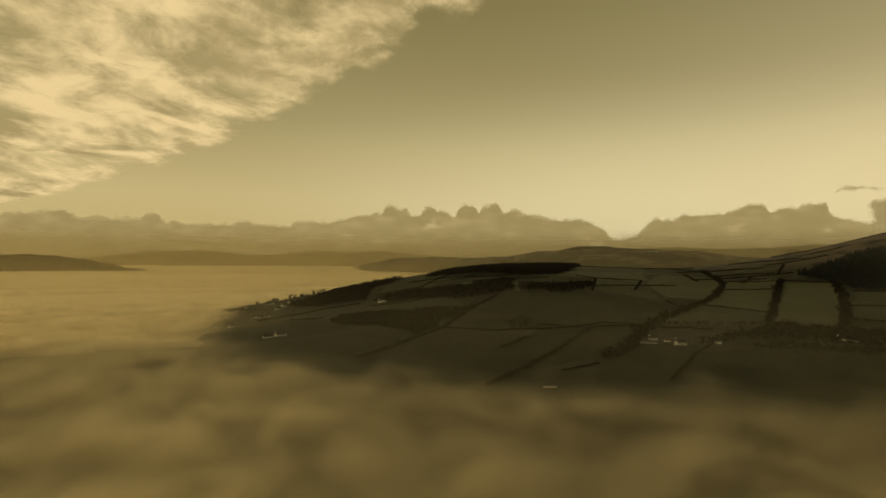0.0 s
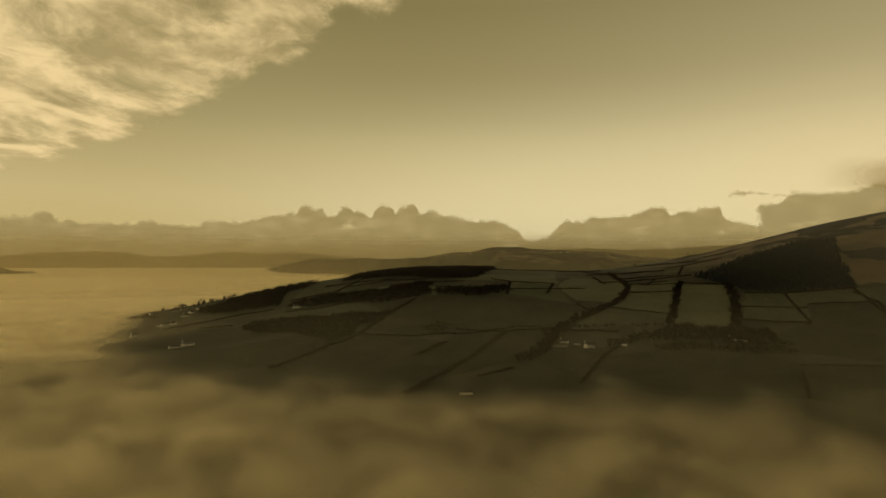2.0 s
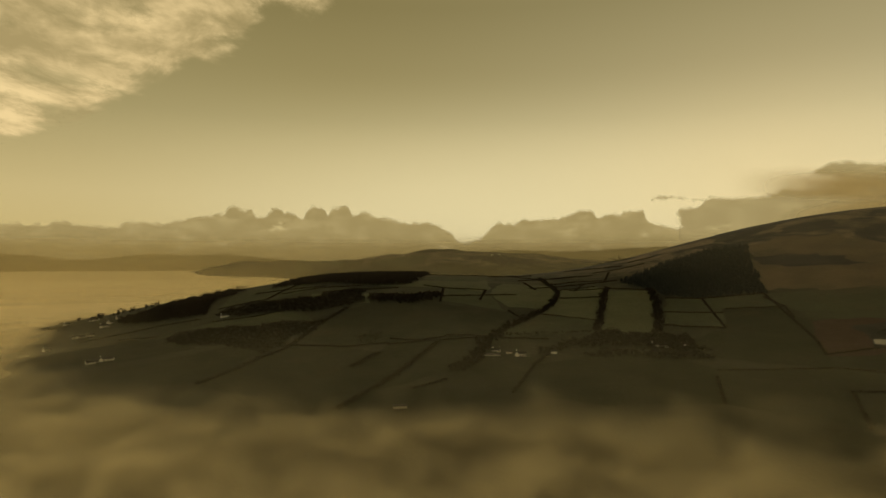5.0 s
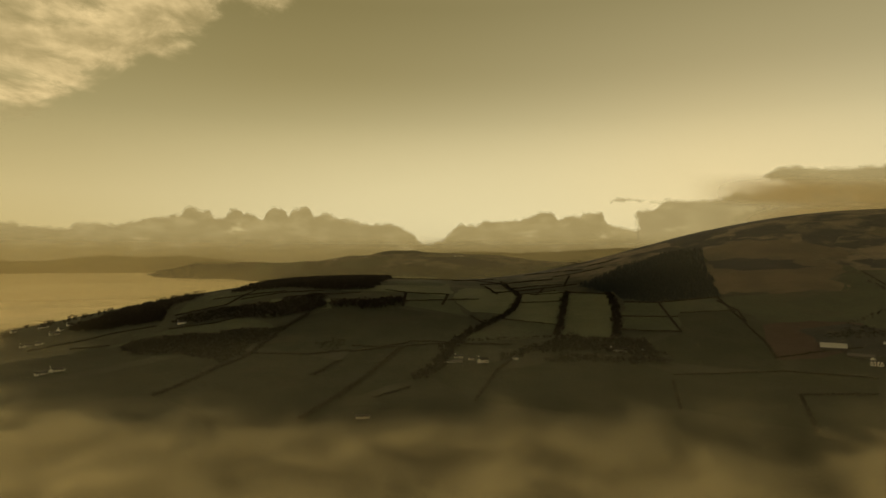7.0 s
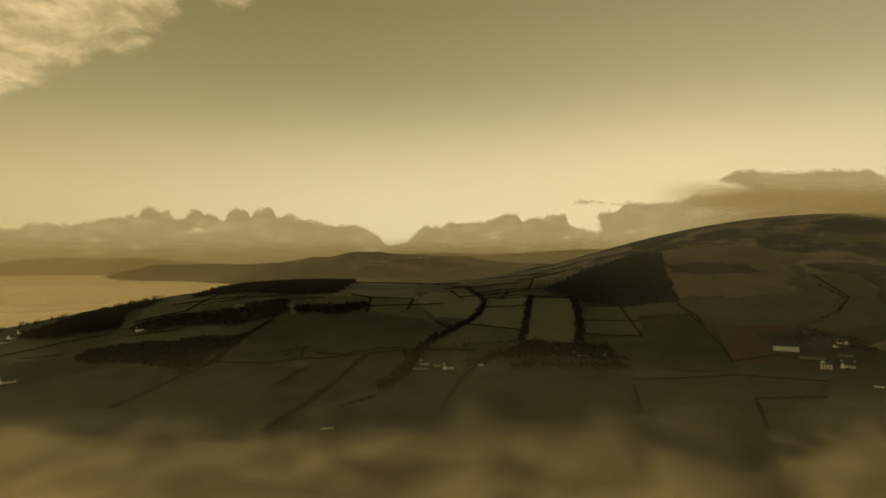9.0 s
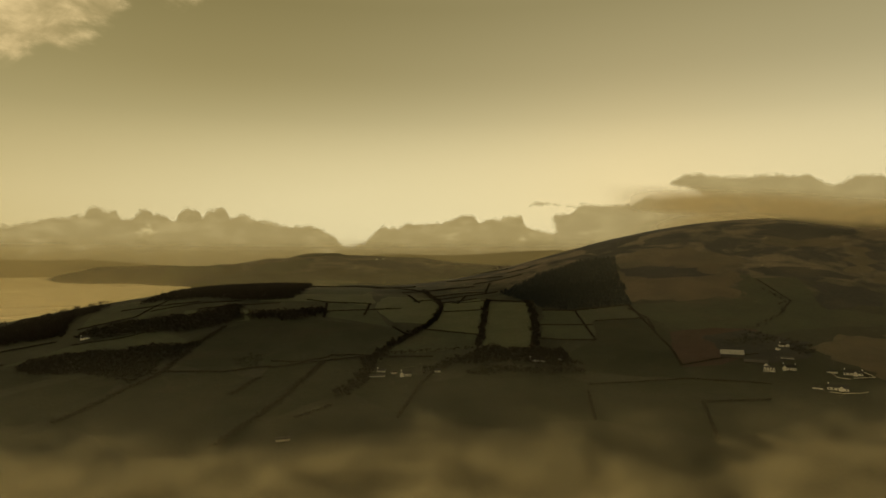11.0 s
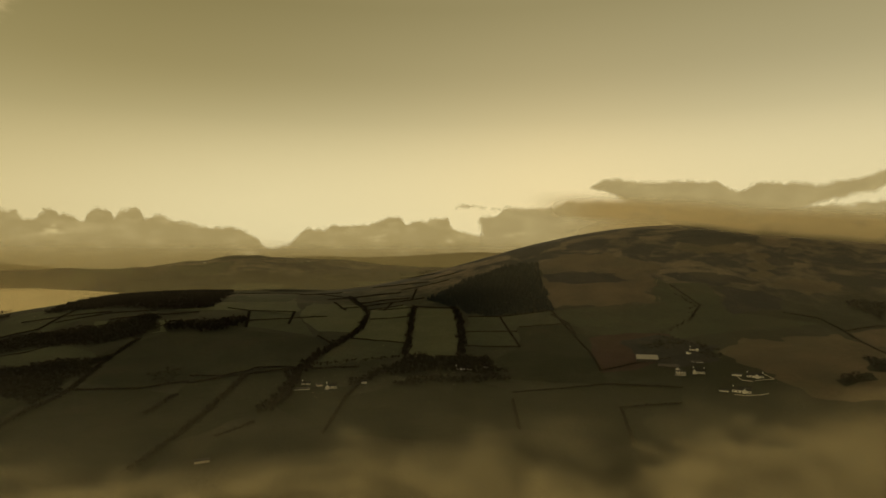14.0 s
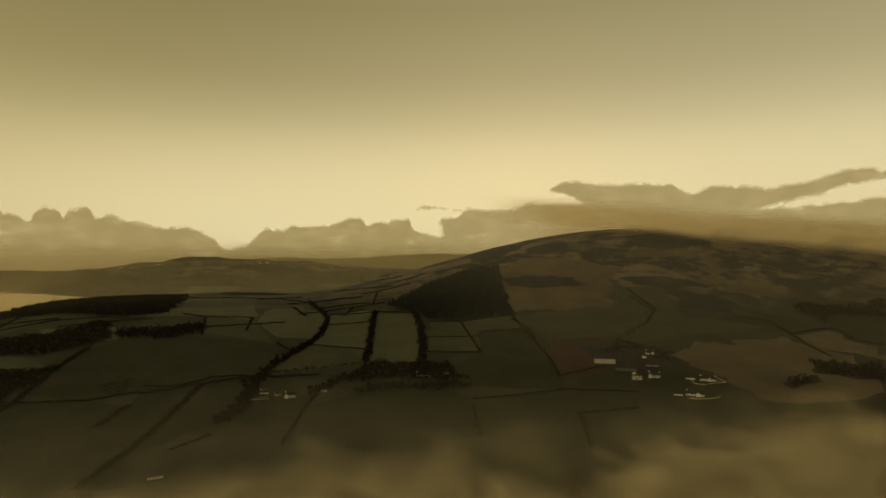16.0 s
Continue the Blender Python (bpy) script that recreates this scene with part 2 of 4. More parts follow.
VIEW = np.concatenate([np.arange(-48, 84, 0.35), np.arange(84, 312, 4.0)])
RADII = np.concatenate([np.arange(14, 120, 8.0), np.arange(120, 2500, 12.0), np.arange(2500, 4890, 40.0), [4890.0]])


def polar(az, radii):
    A, R = np.meshgrid(np.radians(az), radii)
    return R * np.sin(A), R * np.cos(A), R


gx, gy, gr = polar(VIEW, RADII)
gz = height(gx, gy)
gv = np.stack([gx, gy, gz], -1).reshape(-1, 3)
faces = grid_faces(len(RADII), len(VIEW), True)[:, ::-1]
ground = new("ground", mesh_of("ground", np.vstack([gv, [[0, 0, one_height(0, 0)]]]), faces, GRASS, True))
bm = bmesh.new()
bm.from_mesh(ground.data)
bm.verts.ensure_lookup_table()
n = len(VIEW)
for j in range(n):
    bm.faces.new((bm.verts[len(gv)], bm.verts[(j + 1) % n], bm.verts[j]))
bm.to_mesh(ground.data)
bm.free()
tagged(ground, "rough dark green pasture land rising from a foggy shore to a moorland hill", "ground", kind="structure")


# ---- fields ----
from mathutils import geometry


DARK, MID, LIGHT, PLOUGH, BRACKEN, RUSH, HEATH = range(7)


def field(poly, tone, label, name="field", lift=0.45, ragged=None):
    """A parcel of land draped over the relief."""
    xs, ys = [p[0] for p in poly], [p[1] for p in poly]
    step = 11.0
    ragged = (22.0 if tone in (BRACKEN, HEATH) else 5.0) if ragged is None else ragged
    rim = []
    for (ax, ay), (bx, by) in zip(poly, poly[1:] + poly[:1]):
        k = max(1, int(math.hypot(bx - ax, by - ay) / step))
        for i in range(k):
            px, py = ax + (bx - ax) * i / k, ay + (by - ay) * i / k
            rim.append(Vector((px + ragged * noise.noise(Vector((px * 0.035, py * 0.035, 2.0))), py + ragged * noise.noise(Vector((px * 0.035, py * 0.035, 8.0))))))
    inner = []
    for gx_ in np.arange(min(xs) + 4, max(xs), step):
        for gy_ in np.arange(min(ys) + 4, max(ys), step):
            inside = False
            for (ax, ay), (bx, by) in zip(poly, poly[1:] + poly[:1]):
                if (ay > gy_) != (by > gy_) and gx_ < (bx - ax) * (gy_ - ay) / (by - ay) + ax:
                    inside = not inside
            if inside and all((gx_ - p.x) ** 2 + (gy_ - p.y) ** 2 > 30 for p in rim):
                inner.append(Vector((gx_, gy_)))
    edges = [(i, (i + 1) % len(rim)) for i in range(len(rim))]
    vs, _, fs, *_ = geometry.delaunay_2d_cdt(rim + inner, edges, [list(range(len(rim)))], 1, 0.01)
    pts = np.array([(v.x, v.y) for v in vs])
    z = height(pts[:, 0], pts[:, 1]) + lift
    me = bpy.data.meshes.new(name)
    me.from_pydata([(p[0], p[1], h) for p, h in zip(pts, z)], [], [f for f in fs])
    me.polygons.foreach_set("use_smooth", np.full(len(me.polygons), True))
    me.materials.append(FIELD[tone])
    me.update()
    if len(me.polygons) and me.polygons[0].normal.z < 0:
        me.flip_normals()
    return tagged(new(name, me), label, "field", "hedged fields", "structure")


DULL, GREEN, PALE = "dull dark green pasture between hedges", "green pasture enclosed by dark hedges", "pale olive pasture enclosed by tree-lined hedges"
field([(377, 717), (439, 681), (504, 777), (548, 855), (573, 907), (523, 964), (458, 851)], LIGHT, PALE)
field([(349, 826), (408, 771), (458, 851), (488, 913), (423, 927), (407, 912), (369, 858)], LIGHT, PALE)
field([(423, 927), (488, 913), (523, 964), (523, 1001), (453, 999), (441, 977)], LIGHT, PALE)
field([(275, 763), (253, 722), (377, 715), (408, 771), (349, 826), (324, 810)], MID, GREEN)
field([(61, 734), (113, 729), (216, 726), (275, 763), (324, 810), (369, 858), (318, 882), (304, 850), (219, 930), (124, 960), (45, 915), (2, 809)], DARK, DULL)
field([(318, 882), (369, 858), (407, 912), (441, 977), (459, 1054), (390, 1110), (345, 1040), (323, 986)], LIGHT, PALE)
field([(231, 951), (304, 860), (323, 986), (317, 1014), (266, 1062), (247, 1000)], MID, GREEN)
field([(269, 1073), (317, 1014), (345, 1045), (377, 1180), (346, 1138), (300, 1150)], LIGHT, PALE)
field([(-86, 646), (-26, 747), (-2, 765), (61, 734), (95, 693), (62, 647), (43, 493), (-20, 520)], DARK, DULL)
field([(62, 647), (95, 693), (113, 729), (175, 728), (153, 695), (108, 624), (77, 561), (43, 493)], DARK, DULL)
field([(77, 561), (159, 602), (175, 611), (209, 666), (234, 715), (175, 728), (153, 695), (108, 624)], DARK, DULL)
field([(-203, 745), (-67, 810), (-38, 750), (-86, 646), (-190, 640)], DARK, DULL)
field([(-290, 985), (-185, 935), (-170, 901), (-113, 824), (-210, 775), (-300, 850)], DARK, DULL)
field([(-114, 1001), (-10, 1000), (43, 880), (-31, 905), (-114, 942), (-185, 935)], MID, "long pale strip of pasture above a dark wood")
field([(-118, 1114), (-39, 1125), (18, 1259), (-60, 1330), (-110, 1250)], MID, GREEN)
field([(-39, 1085), (17, 1137), (40, 1170), (50, 1330), (18, 1259), (-35, 1122)], MID, GREEN)
field([(35, 1105), (141, 1035), (120, 1012), (124, 970), (81, 974), (33, 1022)], LIGHT, PALE)
field([(218, 1165), (300, 1150), (266, 1068), (189, 1090), (150, 1110)], LIGHT, PALE)
field([(300, 1152), (346, 1140), (377, 1182), (411, 1254), (320, 1290), (235, 1200)], MID, GREEN)
field([(513, 775), (571, 729), (599, 810), (562, 846)], MID, GREEN)
field([(471, 714), (528, 668), (571, 729), (513, 775)], MID, GREEN)
field([(571, 729), (587, 743), (651, 705), (677, 774), (599, 810)], MID, GREEN)
field([(528, 668), (620, 668), (651, 705), (587, 743), (571, 729)], DARK, DULL)
field([(463, 644), (440, 566), (514, 496), (543, 532), (579, 584), (626, 668), (528, 668)], DARK, DULL)
field([(411, 532), (514, 496), (472, 436), (408, 362), (351, 445), (398, 516)], DARK, DULL)
field([(514, 496), (569, 438), (529, 408), (472, 436)], DARK, DULL)
field([(304, 614), (401, 581), (411, 532), (351, 445), (250, 470), (195, 520), (247, 603)], DARK, DULL)
field([(175, 606), (195, 522), (247, 603), (273, 633), (240, 640), (212, 664)], DARK, DULL)
field([(847, 986), (916, 883), (932, 782), (820, 690), (755, 729), (689, 781), (772, 913)], BRACKEN, "brown bracken slope beside the conifer plantation")
field([(752, 726), (799, 694), (804, 603), (712, 595), (646, 642), (651, 705), (677, 772)], MID, GREEN)
field([(804, 603), (867, 634), (922, 737), (932, 780), (822, 688), (800, 690)], MID, GREEN)
field([(629, 639), (683, 618), (721, 576), (681, 540), (624, 516), (580, 509), (538, 528), (572, 572)], PLOUGH, "purple-brown ploughed field beside the farmyard", lift=0.6)
field([(913, 437), (978, 432), (1001, 419), (961, 380), (961, 341), (888, 315), (893, 360), (887, 399)], BRACKEN, "tan stubble field in a fold of the hill")
field([(804, 603), (870, 594), (935, 484), (867, 498), (767, 542), (702, 559), (712, 593)], MID, GREEN)
field([(722, 505), (792, 492), (884, 450), (893, 401), (851, 343), (829, 298), (739, 266), (683, 285), (641, 326), (668, 364), (690, 413), (690, 456)], RUSH, "rushy brown pasture behind the farmhouses", ragged=30.0)
field([(655, 597), (706, 583), (719, 547), (722, 508), (675, 467), (633, 475), (612, 502), (613, 545)], HEATH, "dark trodden ground round the farmyard", lift=0.8, ragged=14.0)
field([(926, 738), (983, 706), (937, 651), (871, 590), (808, 601), (863, 647), (881, 690)], MID, "green pasture wedge on the hillside", lift=0.75)
field([(704, 736), (785, 694), (855, 636), (782, 587), (723, 586), (653, 631), (635, 655)], MID, "green pasture above the ploughed field", lift=0.55)
field([(985, 678), (1023, 630), (1010, 581), (950, 556), (872, 580), (897, 613)], HEATH, "dark patch of heather on the hillside", lift=0.9, ragged=12.0)
HEATHER, RUSTY = "dark heather patch on the open hill", "rusty bracken patch on the open hill"
for tone, poly in (
        (BRACKEN, [(850, 1018), (943, 1030), (995, 960), (1000, 884), (993, 819), (941, 790), (867, 914), (821, 964)]),
        (BRACKEN, [(1237, 774), (1262, 757), (1122, 658), (1084, 679)]),
        (BRACKEN, [(1118, 654), (1198, 599), (1160, 560), (1099, 579), (1069, 625)]),
        (BRACKEN, [(762, 887), (808, 837), (797, 769), (748, 748), (710, 798)]),
        (BRACKEN, [(1125, 900), (1230, 900), (1290, 800), (1200, 790), (1120, 840)]),
        (HEATH, [(979, 1079), (1071, 1098), (1110, 1070), (1067, 1011), (1012, 994), (964, 1044)]),
        (HEATH, [(1008, 1299), (1060, 1290), (1075, 1170), (1012, 1129), (944, 1109), (867, 1097), (900, 1200)]),
        (HEATH, [(1028, 957), (1084, 949), (1085, 902), (1042, 882), (1002, 900)]),
        (HEATH, [(1010, 854), (1066, 871), (1094, 842), (1079, 823), (1023, 829)]),
        (HEATH, [(1205, 959), (1317, 996), (1380, 1040), (1430, 990), (1380, 900), (1365, 858), (1315, 830), (1238, 845), (1196, 874), (1183, 926)]),
        (HEATH, [(1070, 775), (1131, 785), (1182, 786), (1121, 758), (1076, 760)]),
        (HEATH, [(1081, 804), (1164, 822), (1184, 808), (1113, 793)]),
        (HEATH, [(805, 946), (858, 904), (887, 856), (895, 805), (846, 816), (809, 853), (782, 902)]),
        (HEATH, [(1255, 753), (1305, 750), (1258, 692), (1269, 674), (1220, 689), (1185, 699)]),
        (HEATH, [(1308, 614), (1382, 588), (1402, 544), (1379, 530), (1323, 583)]),
        (HEATH, [(967, 784), (1046, 739), (1071, 706), (1061, 654), (1010, 689), (939, 748)])):
    field(poly, tone, HEATHER if tone == HEATH else RUSTY, "moor_patch", 0.6 if tone == HEATH else 0.35, 30.0)

far_rng = random.Random(5)
for k in range(46):
    az, d = far_rng.uniform(-3, 33), far_rng.uniform(2350, 4250)
    w_, h_ = far_rng.uniform(70, 170), far_rng.uniform(90, 220)
    cx_, cy_, turn_ = d * math.sin(radians(az)), d * math.cos(radians(az)), far_rng.uniform(-0.5, 0.5)
    if one_height(cx_, cy_) < 60:
        continue
    quad = [(cx_ + u * w_ * math.cos(turn_) - v * h_ * math.sin(turn_), cy_ + u * w_ * math.sin(turn_) + v * h_ * math.cos(turn_)) for u, v in ((-1, -1), (1, -0.9), (0.9, 1), (-1.05, 0.9))]
    field(quad, far_rng.choice((LIGHT, LIGHT, MID, DARK, HEATH)), "distant pasture on the slopes of the headland", "field", 5.0)


# ---- fog over the sea and the low ground ----
def fog_top(r):
    return 28.5 + 10 * smooth01((r - 2600) / 1400) + 58 * smooth01((r - 3700) / 1190)


LATTICE = np.random.default_rng(11).uniform(0, 1, (64, 64))


def soft_noise(x, y):
    """Smooth value noise on a unit lattice, 0 to 1."""
    i, j = np.floor(x).astype(int), np.floor(y).astype(int)
    u, v = x - i, y - j
    u, v = u * u * (3 - 2 * u), v * v * (3 - 2 * v)
    at = lambda a, b: LATTICE[a % 64, b % 64]
    return (at(i, j) * (1 - u) + at(i + 1, j) * u) * (1 - v) + (at(i, j + 1) * (1 - u) + at(i + 1, j + 1) * u) * v


def billow(x, y, size):
    """Rounded heaps with creases between them, about -1 to 1."""
    out, amp = 0.0, 1.0
    for k in range(3):
        f = 2.05 ** k / size
        c, s_ = math.cos(0.7 * k + 0.3), math.sin(0.7 * k + 0.3)
        out = out + amp * (1 - 2 * np.sqrt((2 * soft_noise((x * c - y * s_) * f + 9 * k, (x * s_ + y * c) * f + 5 * k) - 1) ** 2 + 0.03))
        amp *= 0.45
    return out / 1.7


FOG_AZ = np.concatenate([np.arange(-48, 84, 0.5), np.arange(84, 312, 4.0)])
FOG_R = np.concatenate([np.arange(14, 160, 10.0), np.arange(160, 900, 7.0), np.arange(900, 1500, 16.0), np.arange(1500, 4888, 70.0), [4888.0]])
fx, fy, fr = polar(FOG_AZ, FOG_R)
land = height(fx, fy)
FOG_TINT = (0.86, 0.745, 0.49)
heaps = billow(fx, fy, 105.0)
wisps = billow(fx + 14 * heaps, fy - 11 * heaps, 34.0)
faz = np.degrees(np.arctan2(fx, fy))
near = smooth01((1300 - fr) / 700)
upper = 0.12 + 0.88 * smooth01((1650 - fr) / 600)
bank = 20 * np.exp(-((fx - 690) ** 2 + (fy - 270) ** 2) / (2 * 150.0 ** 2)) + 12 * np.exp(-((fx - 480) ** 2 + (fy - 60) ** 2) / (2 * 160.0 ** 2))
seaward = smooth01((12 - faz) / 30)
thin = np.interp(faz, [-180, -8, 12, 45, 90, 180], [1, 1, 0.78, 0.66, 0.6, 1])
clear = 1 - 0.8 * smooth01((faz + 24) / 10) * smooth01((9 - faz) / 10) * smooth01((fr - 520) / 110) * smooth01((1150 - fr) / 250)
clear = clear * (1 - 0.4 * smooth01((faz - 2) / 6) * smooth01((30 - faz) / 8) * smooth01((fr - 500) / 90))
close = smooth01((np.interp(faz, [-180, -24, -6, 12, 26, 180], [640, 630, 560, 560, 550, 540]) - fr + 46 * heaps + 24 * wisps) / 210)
# the deep fog that fills the bay, then thin sheets one above the other
for k in range(11):
    dz = -9 + 1.8 * k
    lo = 0.0 if k == 0 else 0.22 + 0.02 * k
    z = fog_top(fr) + dz * (0.3 + 0.7 * near) + near * (3.0 * heaps + 0.5 * wisps) + bank
    over = z - land
    floor_ = land + 2.0 + 1.1 * k
    z = np.where(near > 0.01, floor_ + 4 * np.logaddexp(0, (z - floor_) / 4), z)
    if k == 0:
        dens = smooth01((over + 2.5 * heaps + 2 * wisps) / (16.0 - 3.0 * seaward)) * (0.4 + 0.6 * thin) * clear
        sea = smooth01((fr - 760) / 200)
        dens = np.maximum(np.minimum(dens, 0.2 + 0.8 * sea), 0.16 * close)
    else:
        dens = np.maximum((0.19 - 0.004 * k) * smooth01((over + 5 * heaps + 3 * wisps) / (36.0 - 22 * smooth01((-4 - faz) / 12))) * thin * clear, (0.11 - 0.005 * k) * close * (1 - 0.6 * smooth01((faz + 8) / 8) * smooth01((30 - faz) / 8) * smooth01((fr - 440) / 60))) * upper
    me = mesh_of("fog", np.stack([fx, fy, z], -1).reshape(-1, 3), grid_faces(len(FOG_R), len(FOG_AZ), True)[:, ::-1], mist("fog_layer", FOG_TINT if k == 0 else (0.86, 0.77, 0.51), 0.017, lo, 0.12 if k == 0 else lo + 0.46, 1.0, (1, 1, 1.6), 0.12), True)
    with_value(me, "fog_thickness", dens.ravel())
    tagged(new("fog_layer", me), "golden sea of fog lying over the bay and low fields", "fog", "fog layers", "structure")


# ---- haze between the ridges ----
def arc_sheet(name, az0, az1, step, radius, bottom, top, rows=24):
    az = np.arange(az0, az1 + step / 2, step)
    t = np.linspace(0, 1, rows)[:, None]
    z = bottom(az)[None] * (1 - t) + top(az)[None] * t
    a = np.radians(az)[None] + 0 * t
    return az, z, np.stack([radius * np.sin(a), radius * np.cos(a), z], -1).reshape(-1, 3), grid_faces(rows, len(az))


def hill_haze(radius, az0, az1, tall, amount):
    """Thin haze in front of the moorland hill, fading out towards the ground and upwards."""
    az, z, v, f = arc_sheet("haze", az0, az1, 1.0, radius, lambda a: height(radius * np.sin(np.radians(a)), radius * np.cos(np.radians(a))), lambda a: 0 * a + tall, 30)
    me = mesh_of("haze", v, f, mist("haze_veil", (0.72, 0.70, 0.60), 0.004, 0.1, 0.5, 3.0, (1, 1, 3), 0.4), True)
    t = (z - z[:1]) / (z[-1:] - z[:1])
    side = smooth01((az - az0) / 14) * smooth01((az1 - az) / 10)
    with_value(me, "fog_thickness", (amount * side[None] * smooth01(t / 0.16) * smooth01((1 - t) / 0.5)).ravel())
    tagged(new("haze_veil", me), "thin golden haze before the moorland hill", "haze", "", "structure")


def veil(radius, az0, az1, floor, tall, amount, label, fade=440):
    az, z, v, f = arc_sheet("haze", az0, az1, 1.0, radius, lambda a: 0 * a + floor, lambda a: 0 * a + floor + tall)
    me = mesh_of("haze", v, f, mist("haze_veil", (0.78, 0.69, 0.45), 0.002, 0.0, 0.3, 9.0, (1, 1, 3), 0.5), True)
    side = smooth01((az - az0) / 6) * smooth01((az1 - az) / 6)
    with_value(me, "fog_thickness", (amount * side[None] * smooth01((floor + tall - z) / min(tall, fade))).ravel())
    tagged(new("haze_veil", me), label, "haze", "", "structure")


def low_mist(radius, az0, az1, tall, amount, seed, even=False):
    """Thin ground mist, thickest just over the land and torn into drifting lumps."""
    az, z, v, f = arc_sheet("mist", az0, az1, 0.5, radius, lambda a: height(radius * np.sin(np.radians(a)), radius * np.cos(np.radians(a))), lambda a: 0 * a + tall, 30)
    me = mesh_of("mist", v, f, mist("ground_mist", (0.70, 0.69, 0.56), 0.016, 0.3, 0.68, seed, (1, 1, 1.7), 0.4), True)
    t = (z - z[:1]) / (z[-1:] - z[:1])
    side = smooth01((az - az0) / 8) * smooth01((az1 - az) / 8)
    with_value(me, "fog_thickness", (amount * side[None] * smooth01(t / 0.2) * (smooth01((1 - t) / 0.4) if even else (1 - t) ** 2)).ravel())
    tagged(new("ground_mist", me), "thin torn mist drifting over the low fields", "mist", "", "structure")


for k, (radius, tall, amount) in enumerate([(440, 74, 0.1), (530, 78, 0.07), (630, 82, 0.035), (750, 90, 0.02)]):
    low_mist(radius, -42, 82, tall, amount, 2.0 + 3.1 * k)
low_mist(490, -34, 70, 112, 0.022, 17.0, True)
low_mist(610, -34, 70, 110, 0.018, 21.0, True)
def mist_band(radius, az0, az1, low, high, amount, seed):
    """A thin level layer of haze hanging over the near fields."""
    az, z, v, f = arc_sheet("mist", az0, az1, 0.5, radius, lambda a: 0 * a + low, lambda a: 0 * a + high, 24)
    me = mesh_of("mist", v, f, mist("ground_mist", (0.70, 0.68, 0.54), 0.011, 0.1, 0.6, seed, (1, 1, 3), 0.4), True)
    t = (z - low) / (high - low)
    side = smooth01((az - az0) / 10) * smooth01((az1 - az) / 10)
    with_value(me, "fog_thickness", (amount * side[None] * smooth01(t / 0.35) * smooth01((1 - t) / 0.45)).ravel())
    tagged(new("ground_mist", me), "thin level haze hanging over the near fields", "mist", "", "structure")


mist_band(320, -40, 70, 70, 124, 0.04, 31.0)
mist_band(380, -40, 70, 66, 122, 0.025, 37.0)
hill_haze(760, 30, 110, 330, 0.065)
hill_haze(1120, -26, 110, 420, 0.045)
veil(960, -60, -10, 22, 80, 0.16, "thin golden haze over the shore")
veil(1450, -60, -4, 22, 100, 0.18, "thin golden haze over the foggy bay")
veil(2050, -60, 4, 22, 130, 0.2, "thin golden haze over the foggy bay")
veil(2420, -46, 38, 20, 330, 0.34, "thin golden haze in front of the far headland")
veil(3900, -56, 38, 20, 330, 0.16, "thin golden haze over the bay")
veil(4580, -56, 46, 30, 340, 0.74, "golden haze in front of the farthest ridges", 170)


# ---- far ridges beyond the bay ----
def far_ridge(name, az0, az1, radius, base, tops, label):
    """A long low ridge with rounded cross-section."""
    az = np.arange(az0, az1 + 0.1, 0.2)
    a, h = zip(*tops)
    top = np.interp(az, a, h)
    top = top + 2.2 * np.sin(az * 3.1) + 1.6 * np.sin(az * 7.3 + 1)
    rows = 9
    v = []
    for i in range(rows):
        s = i / (rows - 1) * 2 - 1
        rad = radius + 110 * s
        z = base + (top - base) * (1 - s * s) ** 0.8
        v.append(np.stack([rad * np.sin(np.radians(az)), rad * np.cos(np.radians(az)), z], -1))
    me = mesh_of(name, np.concatenate(v), grid_faces(rows, len(az))[:, ::-1], FIELD[DARK], True)
    return tagged(new(name, me), label, "hill", "far hills", "structure")


far_ridge("far_hill", -46, -25.5, 4250, 40, [(-46, 100), (-40, 130), (-35, 148), (-33.5, 150), (-31.9, 142), (-30, 124), (-28.4, 100), (-27.2, 76), (-25.5, 62)], "low dark island hill rising from the fog")
far_ridge("far_hill", -31, 2, 4740, 96, [(-31, 120), (-26, 176), (-21.3, 194), (-19, 180), (-17.4, 154), (-16.7, 170), (-15.8, 158), (-13, 188), (-11.2, 200), (-8.9, 188), (-5.5, 200), (-2.1, 173), (2, 140)], "long hazy ridge beyond the foggy bay")
far_ridge("far_hill", 14, 40, 4760, 110, [(14, 190), (18, 232), (21, 238), (24, 226), (28, 236), (31, 252), (34, 262), (40, 250)], "faint mountain ridge behind the saddle")


# ---- clouds ----
def by_attribute(name):
    def get(t):
        n = t.nodes.new("ShaderNodeAttribute")
        n.attribute_name = name
        return n
    return get


depth_of = by_attribute("depth")


def bank_alpha(soft, rough):
    def make(t):
        d = depth_of(t).outputs["Fac"]
        n1, n2 = grain(t, 0.02, 6, 0.66, twist=0.4), grain(t, 0.006, 3, 0.5, w=4.0)
        d = maths(t, "ADD", d, maths(t, "MULTIPLY", maths(t, "SUBTRACT", n1, 0.5), rough))
        d = maths(t, "ADD", d, maths(t, "MULTIPLY", maths(t, "SUBTRACT", n2, 0.5), rough))
        return span(t, d, 0.0, soft)
    return make


def bank_light(t):
    """Nearly even grey-gold, with a few bright rents low down."""
    d = depth_of(t).outputs["Fac"]
    v = span(t, grain(t, 0.007, 4, 0.5, stretch=(1, 1, 1.8), w=1.0), 0.4, 0.75, 0.0, 0.3)
    gaps = grain(t, 0.0055, 4, 0.5, stretch=(1, 1, 3.0), w=6.0)
    return maths(t, "ADD", v, maths(t, "MULTIPLY", span(t, gaps, 0.58, 0.7), span(t, d, 1.1, 1.9, 0.0, 0.7)), True)


